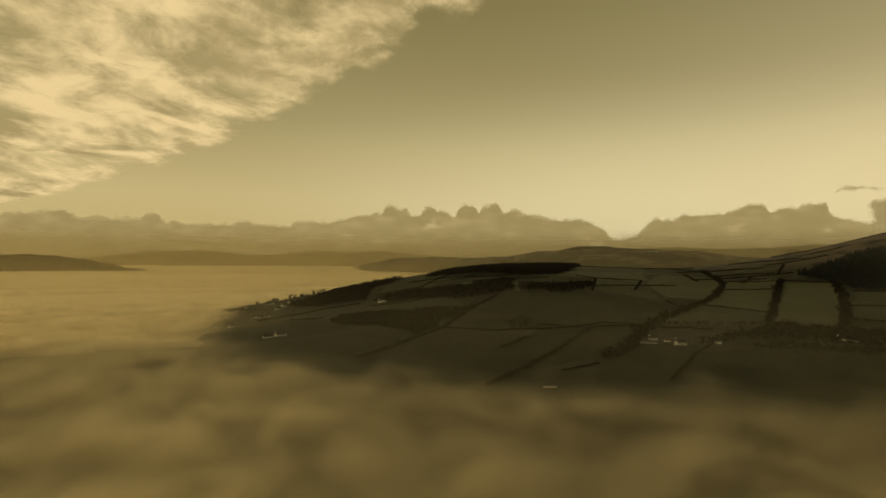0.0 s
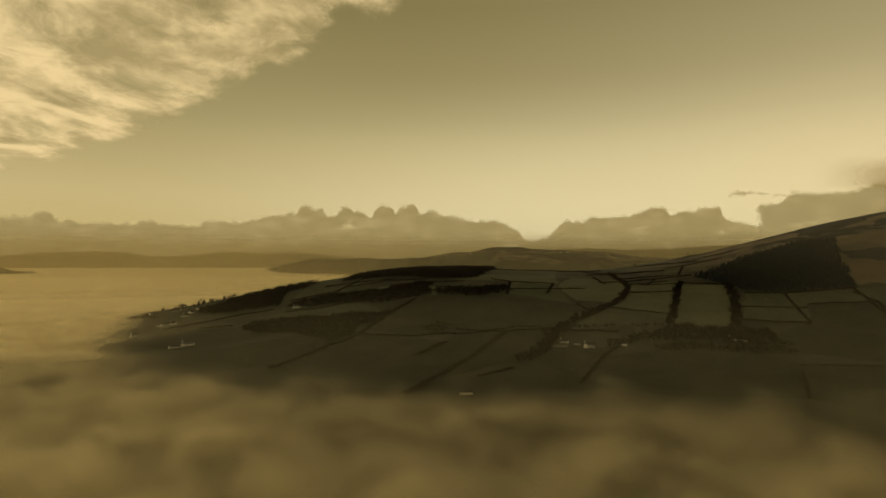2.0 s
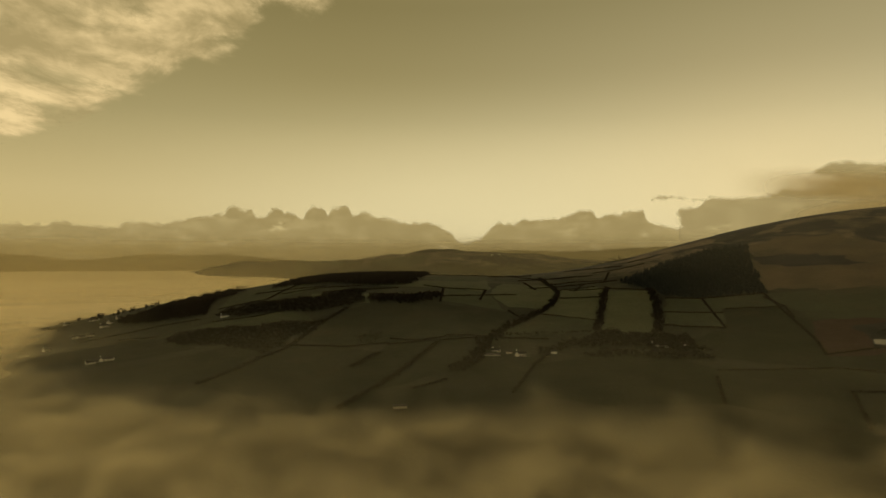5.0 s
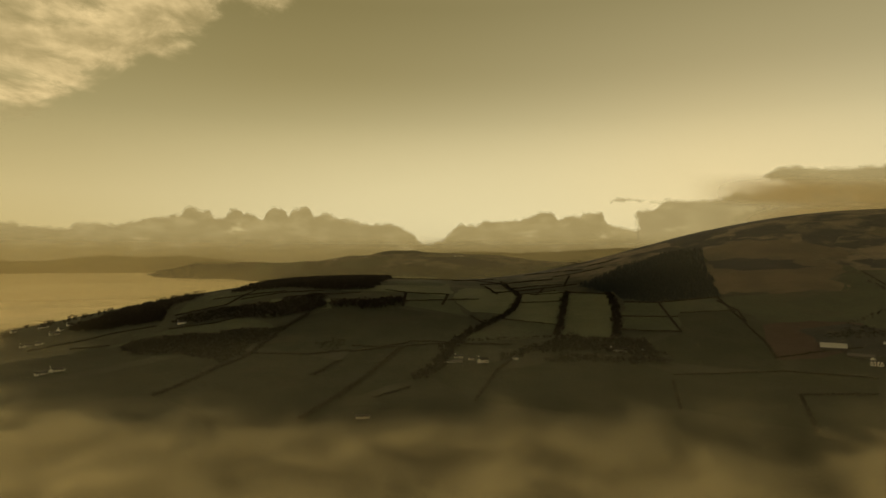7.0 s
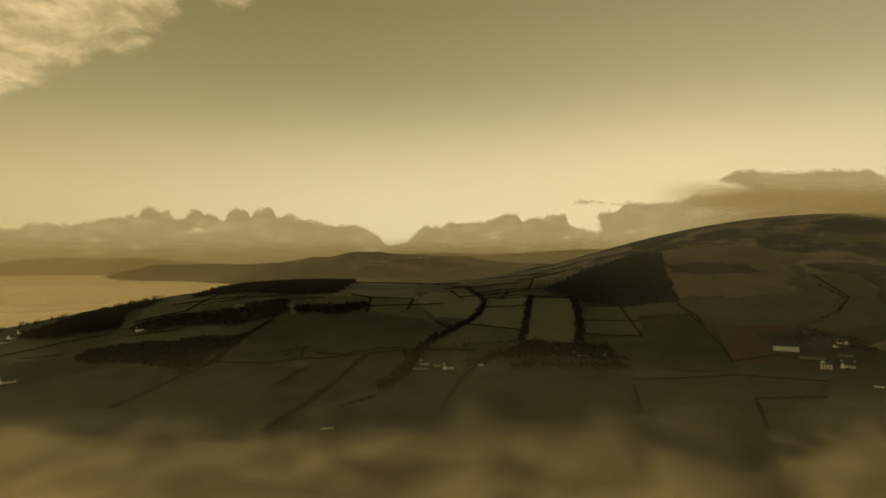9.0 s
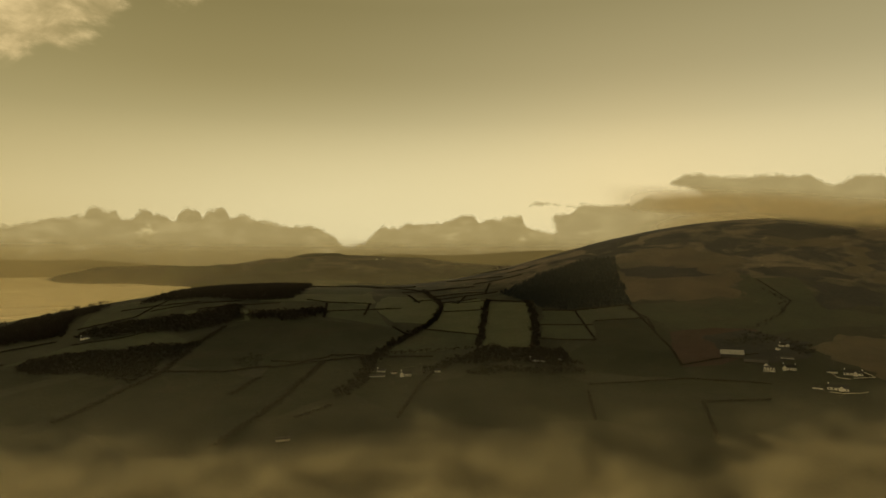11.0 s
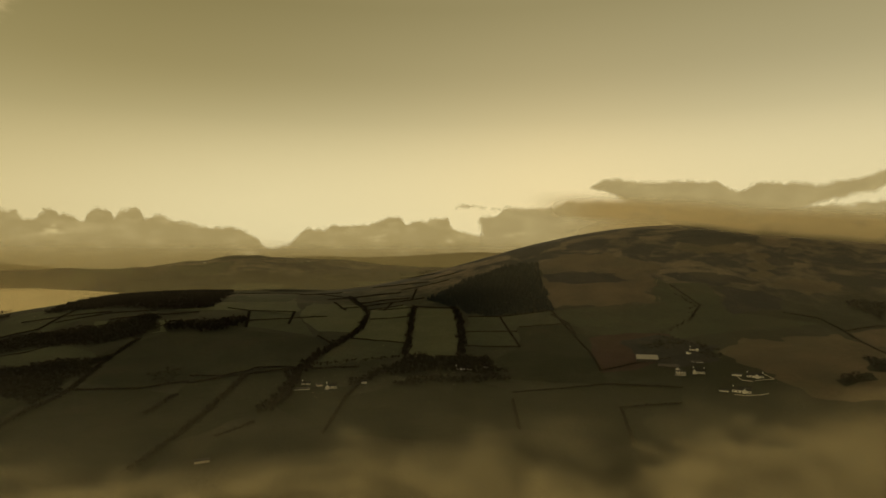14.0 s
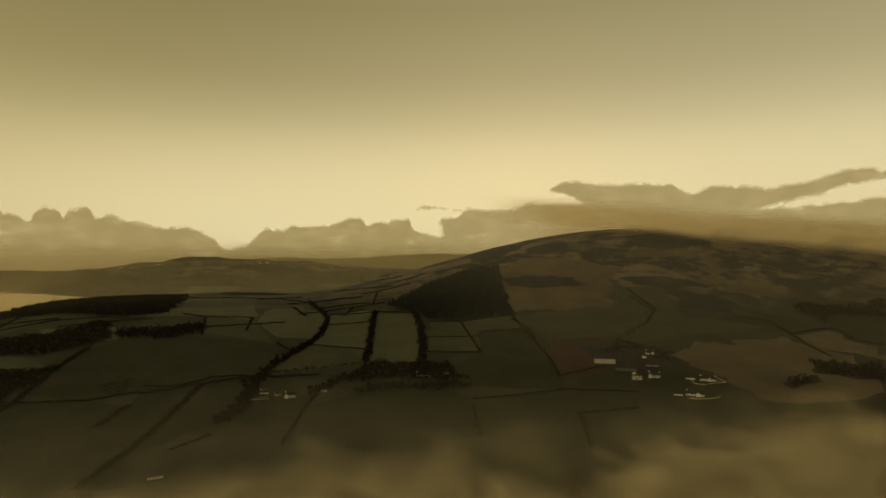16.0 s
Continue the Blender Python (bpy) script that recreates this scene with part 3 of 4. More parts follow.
def cloud_bank(az0, az1, radius, low, tops, mat, label, extra=0.9, bottoms=None, towers=()):
    a, h = zip(*tops)
    az = np.arange(az0, az1 + 0.05, 0.1)
    top = np.interp(az, a, h)
    top = top + (0.22 if mat is SOFT else 0.12)
    for c, w, g in towers:
        top = top + g * np.clip(1 - np.abs((az - c) / w) ** 6, 0, 1) ** 0.35
    top = np.convolve(np.pad(top, 2, "edge"), [0.1, 0.2, 0.4, 0.2, 0.1], "valid")
    el = lambda deg: 128 + radius * np.tan(np.radians(deg))
    if bottoms:
        b, g = zip(*bottoms)
        bot = np.interp(az, b, g)
    else:
        bot = 0 * az + low
    rows = 40
    t = np.linspace(0, 1, rows)[:, None]
    e = (bot - (extra if bottoms else 0))[None] * (1 - t) + (top + extra)[None] * t
    z = el(e)
    A = np.radians(az)[None] + 0 * t
    bulge = radius - 25 * np.sin(A * 60) * np.sin(e * 3)
    me = mesh_of("cloud_bank", np.stack([bulge * np.sin(A), bulge * np.cos(A), z], -1).reshape(-1, 3), grid_faces(rows, len(az)), mat, True)
    depth = top[None] - e
    if bottoms:
        depth = np.minimum(depth, e - bot[None])
    depth = np.minimum(depth, np.minimum(az - az0, az1 - az)[None] * 0.55)
    with_value(me, "depth", depth.ravel())
    return tagged(new("cloud_bank", me), label, "cloud", "clouds", "structure")


SHADE, LIT = (0.345, 0.262, 0.104), (0.62, 0.49, 0.222)
CUMULUS = cloud_material("cumulus", SHADE, LIT, bank_alpha(0.42, 1.0), bank_light)
SOFT = cloud_material("stratus", (0.365, 0.28, 0.117), (0.56, 0.445, 0.195), bank_alpha(0.4, 0.8), bank_light)
cloud_bank(-50, 36.5, 4870, -1.5, [(-50, 3.7), (-35.6, 3.4), (-32.7, 3.8), (-31.2, 3.8), (-30.7, 3.3), (-24.6, 3.4), (-24.0, 3.05), (-20, 3.1), (-16.5, 3.3), (-14.4, 3.15), (-9.8, 3.65), (-7.2, 4.2), (-5.5, 4.4), (-2.9, 4.2), (0.9, 4.3), (3.4, 4.5), (7, 4.65), (7.8, 4.35), (9.6, 3.95), (12.5, 3.8), (13.5, 3.55), (14.5, 3.0), (15.1, 2.3), (16, 2.1), (17.3, 2.3), (18.1, 3.1), (18.8, 3.7), (20.9, 3.85), (23.7, 4.28), (25.5, 4.5), (28.4, 4.48), (31.7, 4.76), (32.1, 3.85), (33.6, 3.5), (35.2, 3.1), (36.5, 2.4)], CUMULUS, "long low bank of golden cumulus along the horizon",
           towers=[(-4.35, 1.2, 0.55), (-4.8, 0.5, 0.18), (-1.3, 0.66, 0.72), (-1.0, 0.35, 0.14), (0.0, 0.55, 0.42), (2.2, 0.92, 0.72), (1.9, 0.4, 0.16), (4.4, 0.95, 0.6), (4.8, 0.4, 0.2), (6.6, 0.7, 0.12), (21.2, 0.35, 0.32), (26.8, 0.9, 0.5), (-25.2, 0.6, 0.35), (-17.9, 0.7, 0.2), (-12.6, 0.8, 0.15), (30.9, 0.9, 0.15), (18.9, 0.5, 0.2)])
cloud_bank(34.4, 90, 4830, 1.0, [(34.4, 4.3), (34.9, 4.85), (36.3, 4.9), (36.8, 5.65), (41, 5.6), (42.7, 6.1), (45.6, 5.9), (47, 5.8), (49.2, 6.4), (53, 6.3), (57, 5.7), (62, 5.0), (66, 5.1), (70, 5.5), (90, 5.0)], SOFT, "grey-gold stratus bank behind the moorland hill")
cloud_bank(44.2, 88, 4800, 4.0, [(44.2, 7.2), (45.2, 7.75), (46, 7.9), (48.8, 7.8), (51, 7.6), (54, 7.4), (55.2, 7.5), (55.8, 6.85), (56.8, 6.45), (58.2, 7.2), (60.3, 6.85), (62.5, 6.7), (64.3, 6.85), (66.2, 7.3), (68.1, 7.65), (69.2, 7.85), (70.5, 7.5), (88, 7.0)], SOFT, "ragged arm of dark gold cloud above the hill", 0.8,
           [(44.2, 7.1), (46, 6.8), (48.3, 5.6), (49.7, 4.7), (53, 3.5), (56.5, 3.6), (60.1, 4.3), (63.4, 5.25), (66.2, 5.85), (67.3, 6.3), (70.5, 6.8), (88, 6.3)])
cloud_bank(32.4, 36.9, 4790, 5.0, [(32.4, 5.8), (34, 5.85), (36.9, 5.5)], SOFT, "thin dark sliver of cloud above the horizon", 0.3, [(32.4, 5.6), (34, 5.6), (36.9, 5.25)])


# high broken sheet of cloud, laid out on the plane in which it lies
def high_cloud(radius=4700):
    # beyond the view, overhead and behind, the glowing sheet is extended to brighten the fog
    az, el = np.arange(-200, 20.1, 1.0), np.arange(4.0, 86.1, 0.8)
    A, E = np.meshgrid(np.radians(az), np.radians(el))
    x, y, z = np.sin(A) * np.cos(E), np.cos(A) * np.cos(E), np.sin(E)
    me = mesh_of("high_cloud", np.stack([radius * x, radius * y, radius * z + 128], -1).reshape(-1, 3), grid_faces(*A.shape), None, True)
    me.materials.clear()
    u, v = x / (z + 0.12), y / (z + 0.12)
    me.attributes.new("sheet", "FLOAT_VECTOR", "POINT").data.foreach_set("vector", np.stack([u, v, 0 * u], -1).astype(np.float32).ravel())
    with_value(me, "depth", (0.10 - 0.62 * (v - 1.81) - 0.25 * (v - 1.81) ** 2 - u).ravel())

    def alpha(t):
        s = by_attribute("sheet")(t).outputs["Vector"]
        d = depth_of(t).outputs["Fac"]
        broad, mid = grain(t, 1.3, 4, 0.6, s), grain(t, 3.8, 8, 0.62, s, (1.0, 0.72, 1.0), twist=0.5)
        edge = maths(t, "ADD", d, maths(t, "MULTIPLY", maths(t, "SUBTRACT", broad, 0.5), 1.0))
        edge = maths(t, "ADD", edge, maths(t, "MULTIPLY", maths(t, "SUBTRACT", mid, 0.5), 0.7))
        mask = span(t, edge, -0.06, 0.2)
        tex = maths(t, "ADD", maths(t, "MULTIPLY", broad, 0.45), maths(t, "MULTIPLY", mid, 0.75))
        return maths(t, "MULTIPLY", mask, span(t, tex, 0.46, 0.64, 0.2, 1.0), True)

    def light(t):
        s = by_attribute("sheet")(t).outputs["Vector"]
        soft, thread = grain(t, 2.6, 5, 0.55, s, (1.0, 0.8, 1.0), 2.0, 0.8), grain(t, 7.5, 8, 0.62, s, (1.0, 0.6, 1.0), 5.0, 0.7)
        return span(t, maths(t, "ADD", maths(t, "MULTIPLY", soft, 0.8), maths(t, "MULTIPLY", thread, 0.2)), 0.40, 0.60)

    me.materials.append(cloud_material("high_cloud", (0.39, 0.298, 0.128), (0.84, 0.632, 0.305), alpha, light))
    tagged(new("high_cloud", me), "peach-lit broken sheet of high cloud", "cloud", "clouds", "structure")


high_cloud()


# cloud resting on the hill's crest
def cap_cloud(radius, lows, thick, tall, amount, seed):
    a_, l_ = zip(*lows)
    base = lambda a: np.interp(a, a_, l_)
    az, z, v, f = arc_sheet("cap", a_[0], a_[-1], 0.5, radius, base, lambda a: base(a) + tall, 36)
    me = mesh_of("cap_cloud", v, f, mist("cap_cloud", (0.95, 0.80, 0.50), 0.006, 0.12, 0.5, seed, (1, 1, 3), 0.7), True)
    up = z - z[:1]
    side = smooth01((az - a_[0]) / 9) * smooth01((a_[-1] - az) / 9)
    with_value(me, "fog_thickness", (amount * side[None] * smooth01(up / thick) * smooth01((tall - up) / (0.5 * tall))).ravel())
    tagged(new("cap_cloud", me), "cloud draped over the summit of the hill", "cloud", "clouds", "structure")


cap_cloud(1900, [(40, 215), (48, 250), (56, 252), (64, 235), (72, 215), (100, 195)], 40, 84, 0.9, 1.0)
cap_cloud(1500, [(38, 282), (46, 266), (50, 258), (54, 248), (58, 230), (64, 214), (70.5, 192), (108, 182)], 25, 84, 1.0, 5.0)


# ---- foliage ----
RNG = np.random.default_rng(7)


def tufts(centres, sizes, rng):
    """Small square leaf clumps in random attitudes round the given places."""
    n = len(centres)
    u = rng.normal(size=(n, 3))
    u /= np.linalg.norm(u, axis=1)[:, None]
    w = np.cross(u, rng.normal(size=(n, 3)))
    w /= np.linalg.norm(w, axis=1)[:, None] + 1e-9
    s = np.asarray(sizes)[:, None] * 0.5
    asp = rng.uniform(0.6, 1.0, (n, 1))
    q = np.stack([centres - u * s - w * s * asp, centres + u * s - w * s * asp * 0.6, centres + u * s * 0.8 + w * s * asp, centres - u * s * 0.7 + w * s * asp * 0.8], 1)
    return q.reshape(-1, 3), np.arange(4 * n).reshape(-1, 4)


def crown_points(rng, n, tall, wide, conifer):
    if conifer:
        t = rng.uniform(0.0, 1.0, n) ** 1.3
        rad = (1 - t) * wide * np.sqrt(rng.uniform(0.15, 1, n)) + 0.15
        a = rng.uniform(0, 2 * math.pi, n)
        return np.stack([rad * np.cos(a), rad * np.sin(a), 0.12 * tall + t * 0.88 * tall], -1)
    lobes = rng.normal(size=(7, 3)) * (wide * 0.42, wide * 0.42, tall * 0.16) + (0, 0, tall * 0.62)
    pick = lobes[rng.integers(0, 7, n)]
    p = rng.normal(size=(n, 3))
    p /= np.linalg.norm(p, axis=1)[:, None]
    p = pick + p * (rng.uniform(0.45, 1, (n, 1)) ** 0.5) * (wide * 0.42, wide * 0.42, tall * 0.22)
    p[:, 2] = np.clip(p[:, 2], tall * 0.16, tall)
    return p


def trunk_mesh(tall, rng, limbs=4):
    bm = bmesh.new()
    def limb(a, b, ra, rb):
        a, b = Vector(a), Vector(b)
        m = Matrix.Translation((a + b) / 2) @ (b - a).to_track_quat("Z", "Y").to_matrix().to_4x4()
        bmesh.ops.create_cone(bm, cap_ends=True, segments=6, radius1=ra, radius2=rb, depth=(b - a).length, matrix=m)
    limb((0, 0, -0.6), (0, 0, tall * 0.7), tall * 0.028, tall * 0.01)
    for i in range(limbs):
        a = rng.uniform(0, 6.28)
        h = tall * rng.uniform(0.3, 0.5)
        limb((0, 0, h), (math.cos(a) * tall * 0.22, math.sin(a) * tall * 0.22, h + tall * 0.25), tall * 0.013, tall * 0.005)
    return bm


def tree_model(tall, wide, conifer, label, n=170):
    root = tagged(new("tree"), label, "tree", "hedgerow trees")
    part("trunk", trunk_mesh(tall, RNG, 0 if conifer else 4), BARK, root)
    v, f = tufts(crown_points(RNG, n, tall, wide, conifer), RNG.uniform(0.08, 0.15, n) * tall, RNG)
    crown = new("crown", mesh_of("crown", v, f, NEEDLE if conifer else LEAF))
    crown.parent = root
    return root


MODELS = [tree_model(h, w, False, "dark leafless hedgerow tree with an ivy-clad crown") for h, w in ((9, 3.6), (11, 4.4), (7.5, 3.4), (10, 5.0), (8, 3.0))]
USED = set()


def plant(models, x, y, scale=1.0):
    k = int(RNG.integers(0, len(models)))
    ob = models[k]
    m = pose(x, y, one_height(x, y), 0, 0, float(RNG.uniform(0, 360)))
    if ob.name not in USED:
        USED.add(ob.name)
        ob.matrix_basis = m
    else:
        ob = copy_thing(ob, m)
    ob.scale = (scale * RNG.uniform(0.75, 1.2),) * 3
    return ob


def along(line, step):
    out = []
    for (ax, ay), (bx, by) in zip(line, line[1:]):
        k = max(1, round(math.hypot(bx - ax, by - ay) / step))
        out += [(ax + (bx - ax) * i / k, ay + (by - ay) * i / k) for i in range(k)]
    return out + [line[-1]]


def inside_of(poly, x, y):
    r = np.zeros(len(x), bool)
    for (ax, ay), (bx, by) in zip(poly, poly[1:] + poly[:1]):
        if ay != by:
            r ^= ((ay > y) != (by > y)) & (x < (bx - ax) * (y - ay) / (by - ay) + ax)
    return r


def hedge(line, high=2.4, wide=2.6, label="dark overgrown hawthorn hedge dividing the fields"):
    pts = np.array(along(line, 0.9))
    per = 13
    c = np.repeat(pts, per, 0) + RNG.normal(size=(len(pts) * per, 2)) * wide * 0.3
    gap = np.repeat([0.65 + 0.5 * noise.noise(Vector((p[0] * 0.06, p[1] * 0.06, 1.0))) + 0.25 * noise.noise(Vector((p[0] * 0.3, p[1] * 0.3, 5.0))) for p in pts], per)
    z = height(c[:, 0], c[:, 1]) + RNG.uniform(0.1, 1, len(c)) * high * np.clip(gap, 0.5, 1.3)
    v, f = tufts(np.column_stack([c, z]), RNG.uniform(0.7, 1.3, len(c)), RNG)
    tagged(new("hedge", mesh_of("hedge", v, f, HEDGE)), label, "hedge", "field hedges")


def tree_belt(line, step, spread, scale=1.0, models=MODELS):
    for x, y in along(line, step):
        plant(models, x + RNG.normal() * spread, y + RNG.normal() * spread, scale)


def wood(poly, spacing, tall, wide, conifer, label, n=72):
    xs, ys = [p[0] for p in poly], [p[1] for p in poly]
    X, Y = np.meshgrid(np.arange(min(xs), max(xs), spacing), np.arange(min(ys), max(ys), spacing))
    X, Y = X.ravel() + RNG.normal(size=X.size) * spacing * 0.3, Y.ravel() + RNG.normal(size=X.size) * spacing * 0.3
    wob = np.array([(noise.noise(Vector((x * 0.03, y * 0.03, 3.0))), noise.noise(Vector((x * 0.03, y * 0.03, 9.0)))) for x, y in zip(X, Y)])
    reach = 7 if conifer else 14
    keep = inside_of(poly, X + reach * wob[:, 0], Y + reach * wob[:, 1])
    X, Y = X[keep], Y[keep]
    if not len(X):
        return
    # darkest pasture tone laid under the trees, with a ragged edge
    field(poly, DARK, "dark ground under close-set trees", "woodland_floor", 0.75, 16.0)
    cs, ss = [], []
    base = height(X, Y)
    for x, y, b in zip(X, Y, base):
        k = RNG.uniform(0.7, 1.15)
        cs.append(crown_points(RNG, n, tall * k, wide * k, conifer) + (x, y, b))
        ss.append(RNG.uniform(0.1, 0.17, n) * tall * k)
    v, f = tufts(np.concatenate(cs), np.concatenate(ss), RNG)
    tagged(new("woodland", mesh_of("woodland", v, f, NEEDLE if conifer else LEAF)), label, "woodland", kind="stuff")


def far_belt(line, step, spread, tall, label, conifer=False, n=46):
    """A line of trees too far off to tell singly."""
    cs, ss = [], []
    for x, y in along(line, step):
        x, y, k = x + RNG.normal() * spread, y + RNG.normal() * spread, RNG.uniform(0.7, 1.2)
        cs.append(crown_points(RNG, n, tall * k, tall * k * (0.24 if conifer else 0.42), conifer) + (x, y, one_height(x, y)))
        ss.append(RNG.uniform(0.1, 0.18, n) * tall * k)
    v, f = tufts(np.concatenate(cs), np.concatenate(ss), RNG)
    tagged(new("tree_belt", mesh_of("tree_belt", v, f, NEEDLE if conifer else LEAF)), label, "trees", kind="stuff")


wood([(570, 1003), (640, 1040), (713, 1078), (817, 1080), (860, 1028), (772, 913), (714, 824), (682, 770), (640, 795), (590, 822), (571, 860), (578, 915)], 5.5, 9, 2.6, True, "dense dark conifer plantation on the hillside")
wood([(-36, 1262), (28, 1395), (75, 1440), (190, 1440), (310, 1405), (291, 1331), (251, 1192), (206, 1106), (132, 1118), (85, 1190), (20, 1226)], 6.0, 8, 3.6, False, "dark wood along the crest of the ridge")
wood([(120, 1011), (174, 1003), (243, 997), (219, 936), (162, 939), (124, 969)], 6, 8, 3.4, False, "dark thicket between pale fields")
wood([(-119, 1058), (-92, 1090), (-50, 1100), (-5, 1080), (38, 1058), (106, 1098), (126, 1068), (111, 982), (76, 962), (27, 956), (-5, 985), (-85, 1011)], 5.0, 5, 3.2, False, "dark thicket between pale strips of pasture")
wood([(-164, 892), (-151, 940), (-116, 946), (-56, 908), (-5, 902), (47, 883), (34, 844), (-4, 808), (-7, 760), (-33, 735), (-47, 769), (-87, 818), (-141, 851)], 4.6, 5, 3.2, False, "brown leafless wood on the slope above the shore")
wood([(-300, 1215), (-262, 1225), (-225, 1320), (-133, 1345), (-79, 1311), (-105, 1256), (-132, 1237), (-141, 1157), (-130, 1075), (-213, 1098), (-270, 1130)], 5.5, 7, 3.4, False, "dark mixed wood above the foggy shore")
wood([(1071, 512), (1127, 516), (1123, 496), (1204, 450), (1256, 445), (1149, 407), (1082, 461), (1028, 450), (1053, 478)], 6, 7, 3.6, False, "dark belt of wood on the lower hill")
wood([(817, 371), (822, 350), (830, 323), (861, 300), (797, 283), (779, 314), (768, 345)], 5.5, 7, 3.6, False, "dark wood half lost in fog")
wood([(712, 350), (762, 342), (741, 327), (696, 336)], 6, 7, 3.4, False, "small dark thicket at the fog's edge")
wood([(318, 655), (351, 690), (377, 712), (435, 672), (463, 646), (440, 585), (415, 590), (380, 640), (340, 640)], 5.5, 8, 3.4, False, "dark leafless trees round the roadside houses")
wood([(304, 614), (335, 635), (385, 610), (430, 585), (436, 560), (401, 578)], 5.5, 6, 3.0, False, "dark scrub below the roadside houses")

LANE = [(159, 602), (175, 611), (209, 666), (234, 715), (275, 763), (324, 810), (369, 858), (407, 912), (441, 977), (459, 1054), (479, 1146)]
tree_belt(LANE[:4], 2.4, 4.5, 0.8)
tree_belt(LANE[3:8], 3.0, 3.4, 0.7)
tree_belt([(377, 717), (458, 851), (523, 964)], 4.4, 2.6, 0.7)
tree_belt([(439, 681), (504, 777), (548, 855), (573, 907)], 4.2, 3.2, 0.75)
FAR_TREES = "dark leafless trees along a hedge"
for line in ([(23, 4063), (247, 3890), (431, 3618), (656, 3370)], [(659, 3385), (919, 3308), (1187, 3382)], [(1386, 3467), (1561, 3458), (1743, 3370), (781, 1355)], [(288, 4099), (459, 3857), (603, 3685)], [(785, 3589), (1054, 3567), (1192, 3491)], [(855, 3076), (1080, 3164), (1313, 3205)], [(1667, 3525), (1490, 3226)]):
    far_belt(line, 14.0, 12.0, 11, "dark strips of wood on the far headland", False, 20)
far_belt(LANE[7:], 4.5, 2.5, 6, FAR_TREES)
far_belt([(253, 722), (309, 718), (377, 712)], 4.0, 1.5, 5, FAR_TREES)
far_belt([(270, 635), (314, 665), (351, 679)], 3.5, 3.0, 8, "dark leafless trees beside the lane")
hedge([(31, 846), (-7, 754), (-33, 724), (-57, 681), (-87, 638)], 3.6, 8.0, "broad overgrown hedge running down to the fog")
far_belt([(-250, 1290), (-190, 1340), (-145, 1400), (-95, 1430)], 4.0, 6.0, 7, "dark rounded trees on the skyline above the shore")
far_belt([(-370, 1260), (-345, 1270), (-300, 1290), (-250, 1310)], 5.0, 8.0, 11, "dark rounded trees among the shore houses")
far_belt([(881, 690), (858, 640), (802, 599), (747, 586), (708, 579)], 5.0, 2.5, 5, "dark straggling trees along a burn")
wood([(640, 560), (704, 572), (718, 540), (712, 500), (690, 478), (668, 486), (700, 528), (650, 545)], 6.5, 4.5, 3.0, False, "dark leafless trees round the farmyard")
for line in (LANE[:4], LANE[3:8], LANE[7:], [(377, 717), (458, 851), (523, 964)], [(439, 681), (504, 777), (548, 855), (573, 907)], [(270, 635), (314, 665), (351, 679)]):
    hedge(line, 5.2, 9.5, "broad overgrown tree-lined hedge")
for line in (
        [(467, 988), (532, 973), (577, 914)], [(423, 927), (488, 913)], [(453, 999), (523, 1001)], [(349, 826), (408, 771)], [(513, 775), (571, 729)],
        [(599, 810), (528, 668)], [(471, 714), (528, 668)], [(587, 743), (651, 705)], [(677, 774), (626, 672), (579, 584), (543, 532)],
        [(411, 532), (514, 496), (569, 438)], [(398, 516), (351, 445)], [(472, 436), (529, 408)], [(472, 436), (408, 362)], [(562, 846), (599, 810), (677, 774)]):
    hedge(line)
for line in (
        [(804, 603), (867, 634), (922, 737)], [(943, 542), (962, 498), (924, 446), (887, 406), (856, 364)], [(924, 446), (991, 437), (1014, 424), (971, 384), (974, 346)], [(664, 759), (651, 705), (623, 660)],
        [(542, 533), (595, 526), (643, 513)]):
    hedge(line)
for line in ([(20, 830), (45, 880), (83, 950)], [(62, 647), (95, 693)], [(36, 515), (77, 571), (112, 622), (153, 690), (172, 720)]):
    hedge(line, 3.6, 7.5)
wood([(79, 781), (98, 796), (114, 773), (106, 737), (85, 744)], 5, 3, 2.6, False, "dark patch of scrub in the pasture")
for line in (
        [(-1, 772), (61, 734), (113, 732)], [(-114, 1001), (-50, 986), (-10, 1000)],
        [(-118, 1114), (-39, 1125), (18, 1259)], [(233, 985), (294, 981), (366, 977)], [(330, 1031), (292, 942)], [(228, 945), (258, 1048)], [(234, 1095), (266, 1058), (330, 1031)], [(309, 857), (311, 804)], [(187, 745), (221, 735), (257, 712), (303, 698)], [(-64, 1211), (-6, 1193), (62, 1168)], [(118, 750), (149, 732), (186, 739)], [(292, 1331), (392, 1326), (455, 1229), (481, 1119)], [(-16, 1152), (57, 1156), (125, 1126)], [(55, 1103), (128, 1085), (184, 1077)],
        [(-297, 1002), (-269, 1019), (-230, 1035), (-205, 1052), (-140, 1050)], [(111, 725), (166, 726), (216, 726)], [(-235, 966), (-185, 948)]):
    hedge(line, 2.6, 3.2)
for line in (
        [(412, 1031), (515, 1038), (580, 1027)], [(435, 1147), (552, 1136)], [(411, 1254), (500, 1240)], 
        [(474, 1143), (541, 1145), (578, 1118)], [(457, 1063), (518, 1071), (561, 1049)], [(588, 1274), (632, 1221), (673, 1168)], [(718, 1357), (746, 1269)], [(595, 1150), (655, 1136), (701, 1132)], [(704, 1196), (756, 1183)], [(430, 1105), (416, 1015)], [(474, 980), (520, 1039)], [(558, 1033), (618, 1124)],
        [(192, 520), (247, 603), (273, 633)], [(108, 557), (145, 575)], [(253, 722), (216, 726)]):
    hedge(line, 2.6, 3.2)


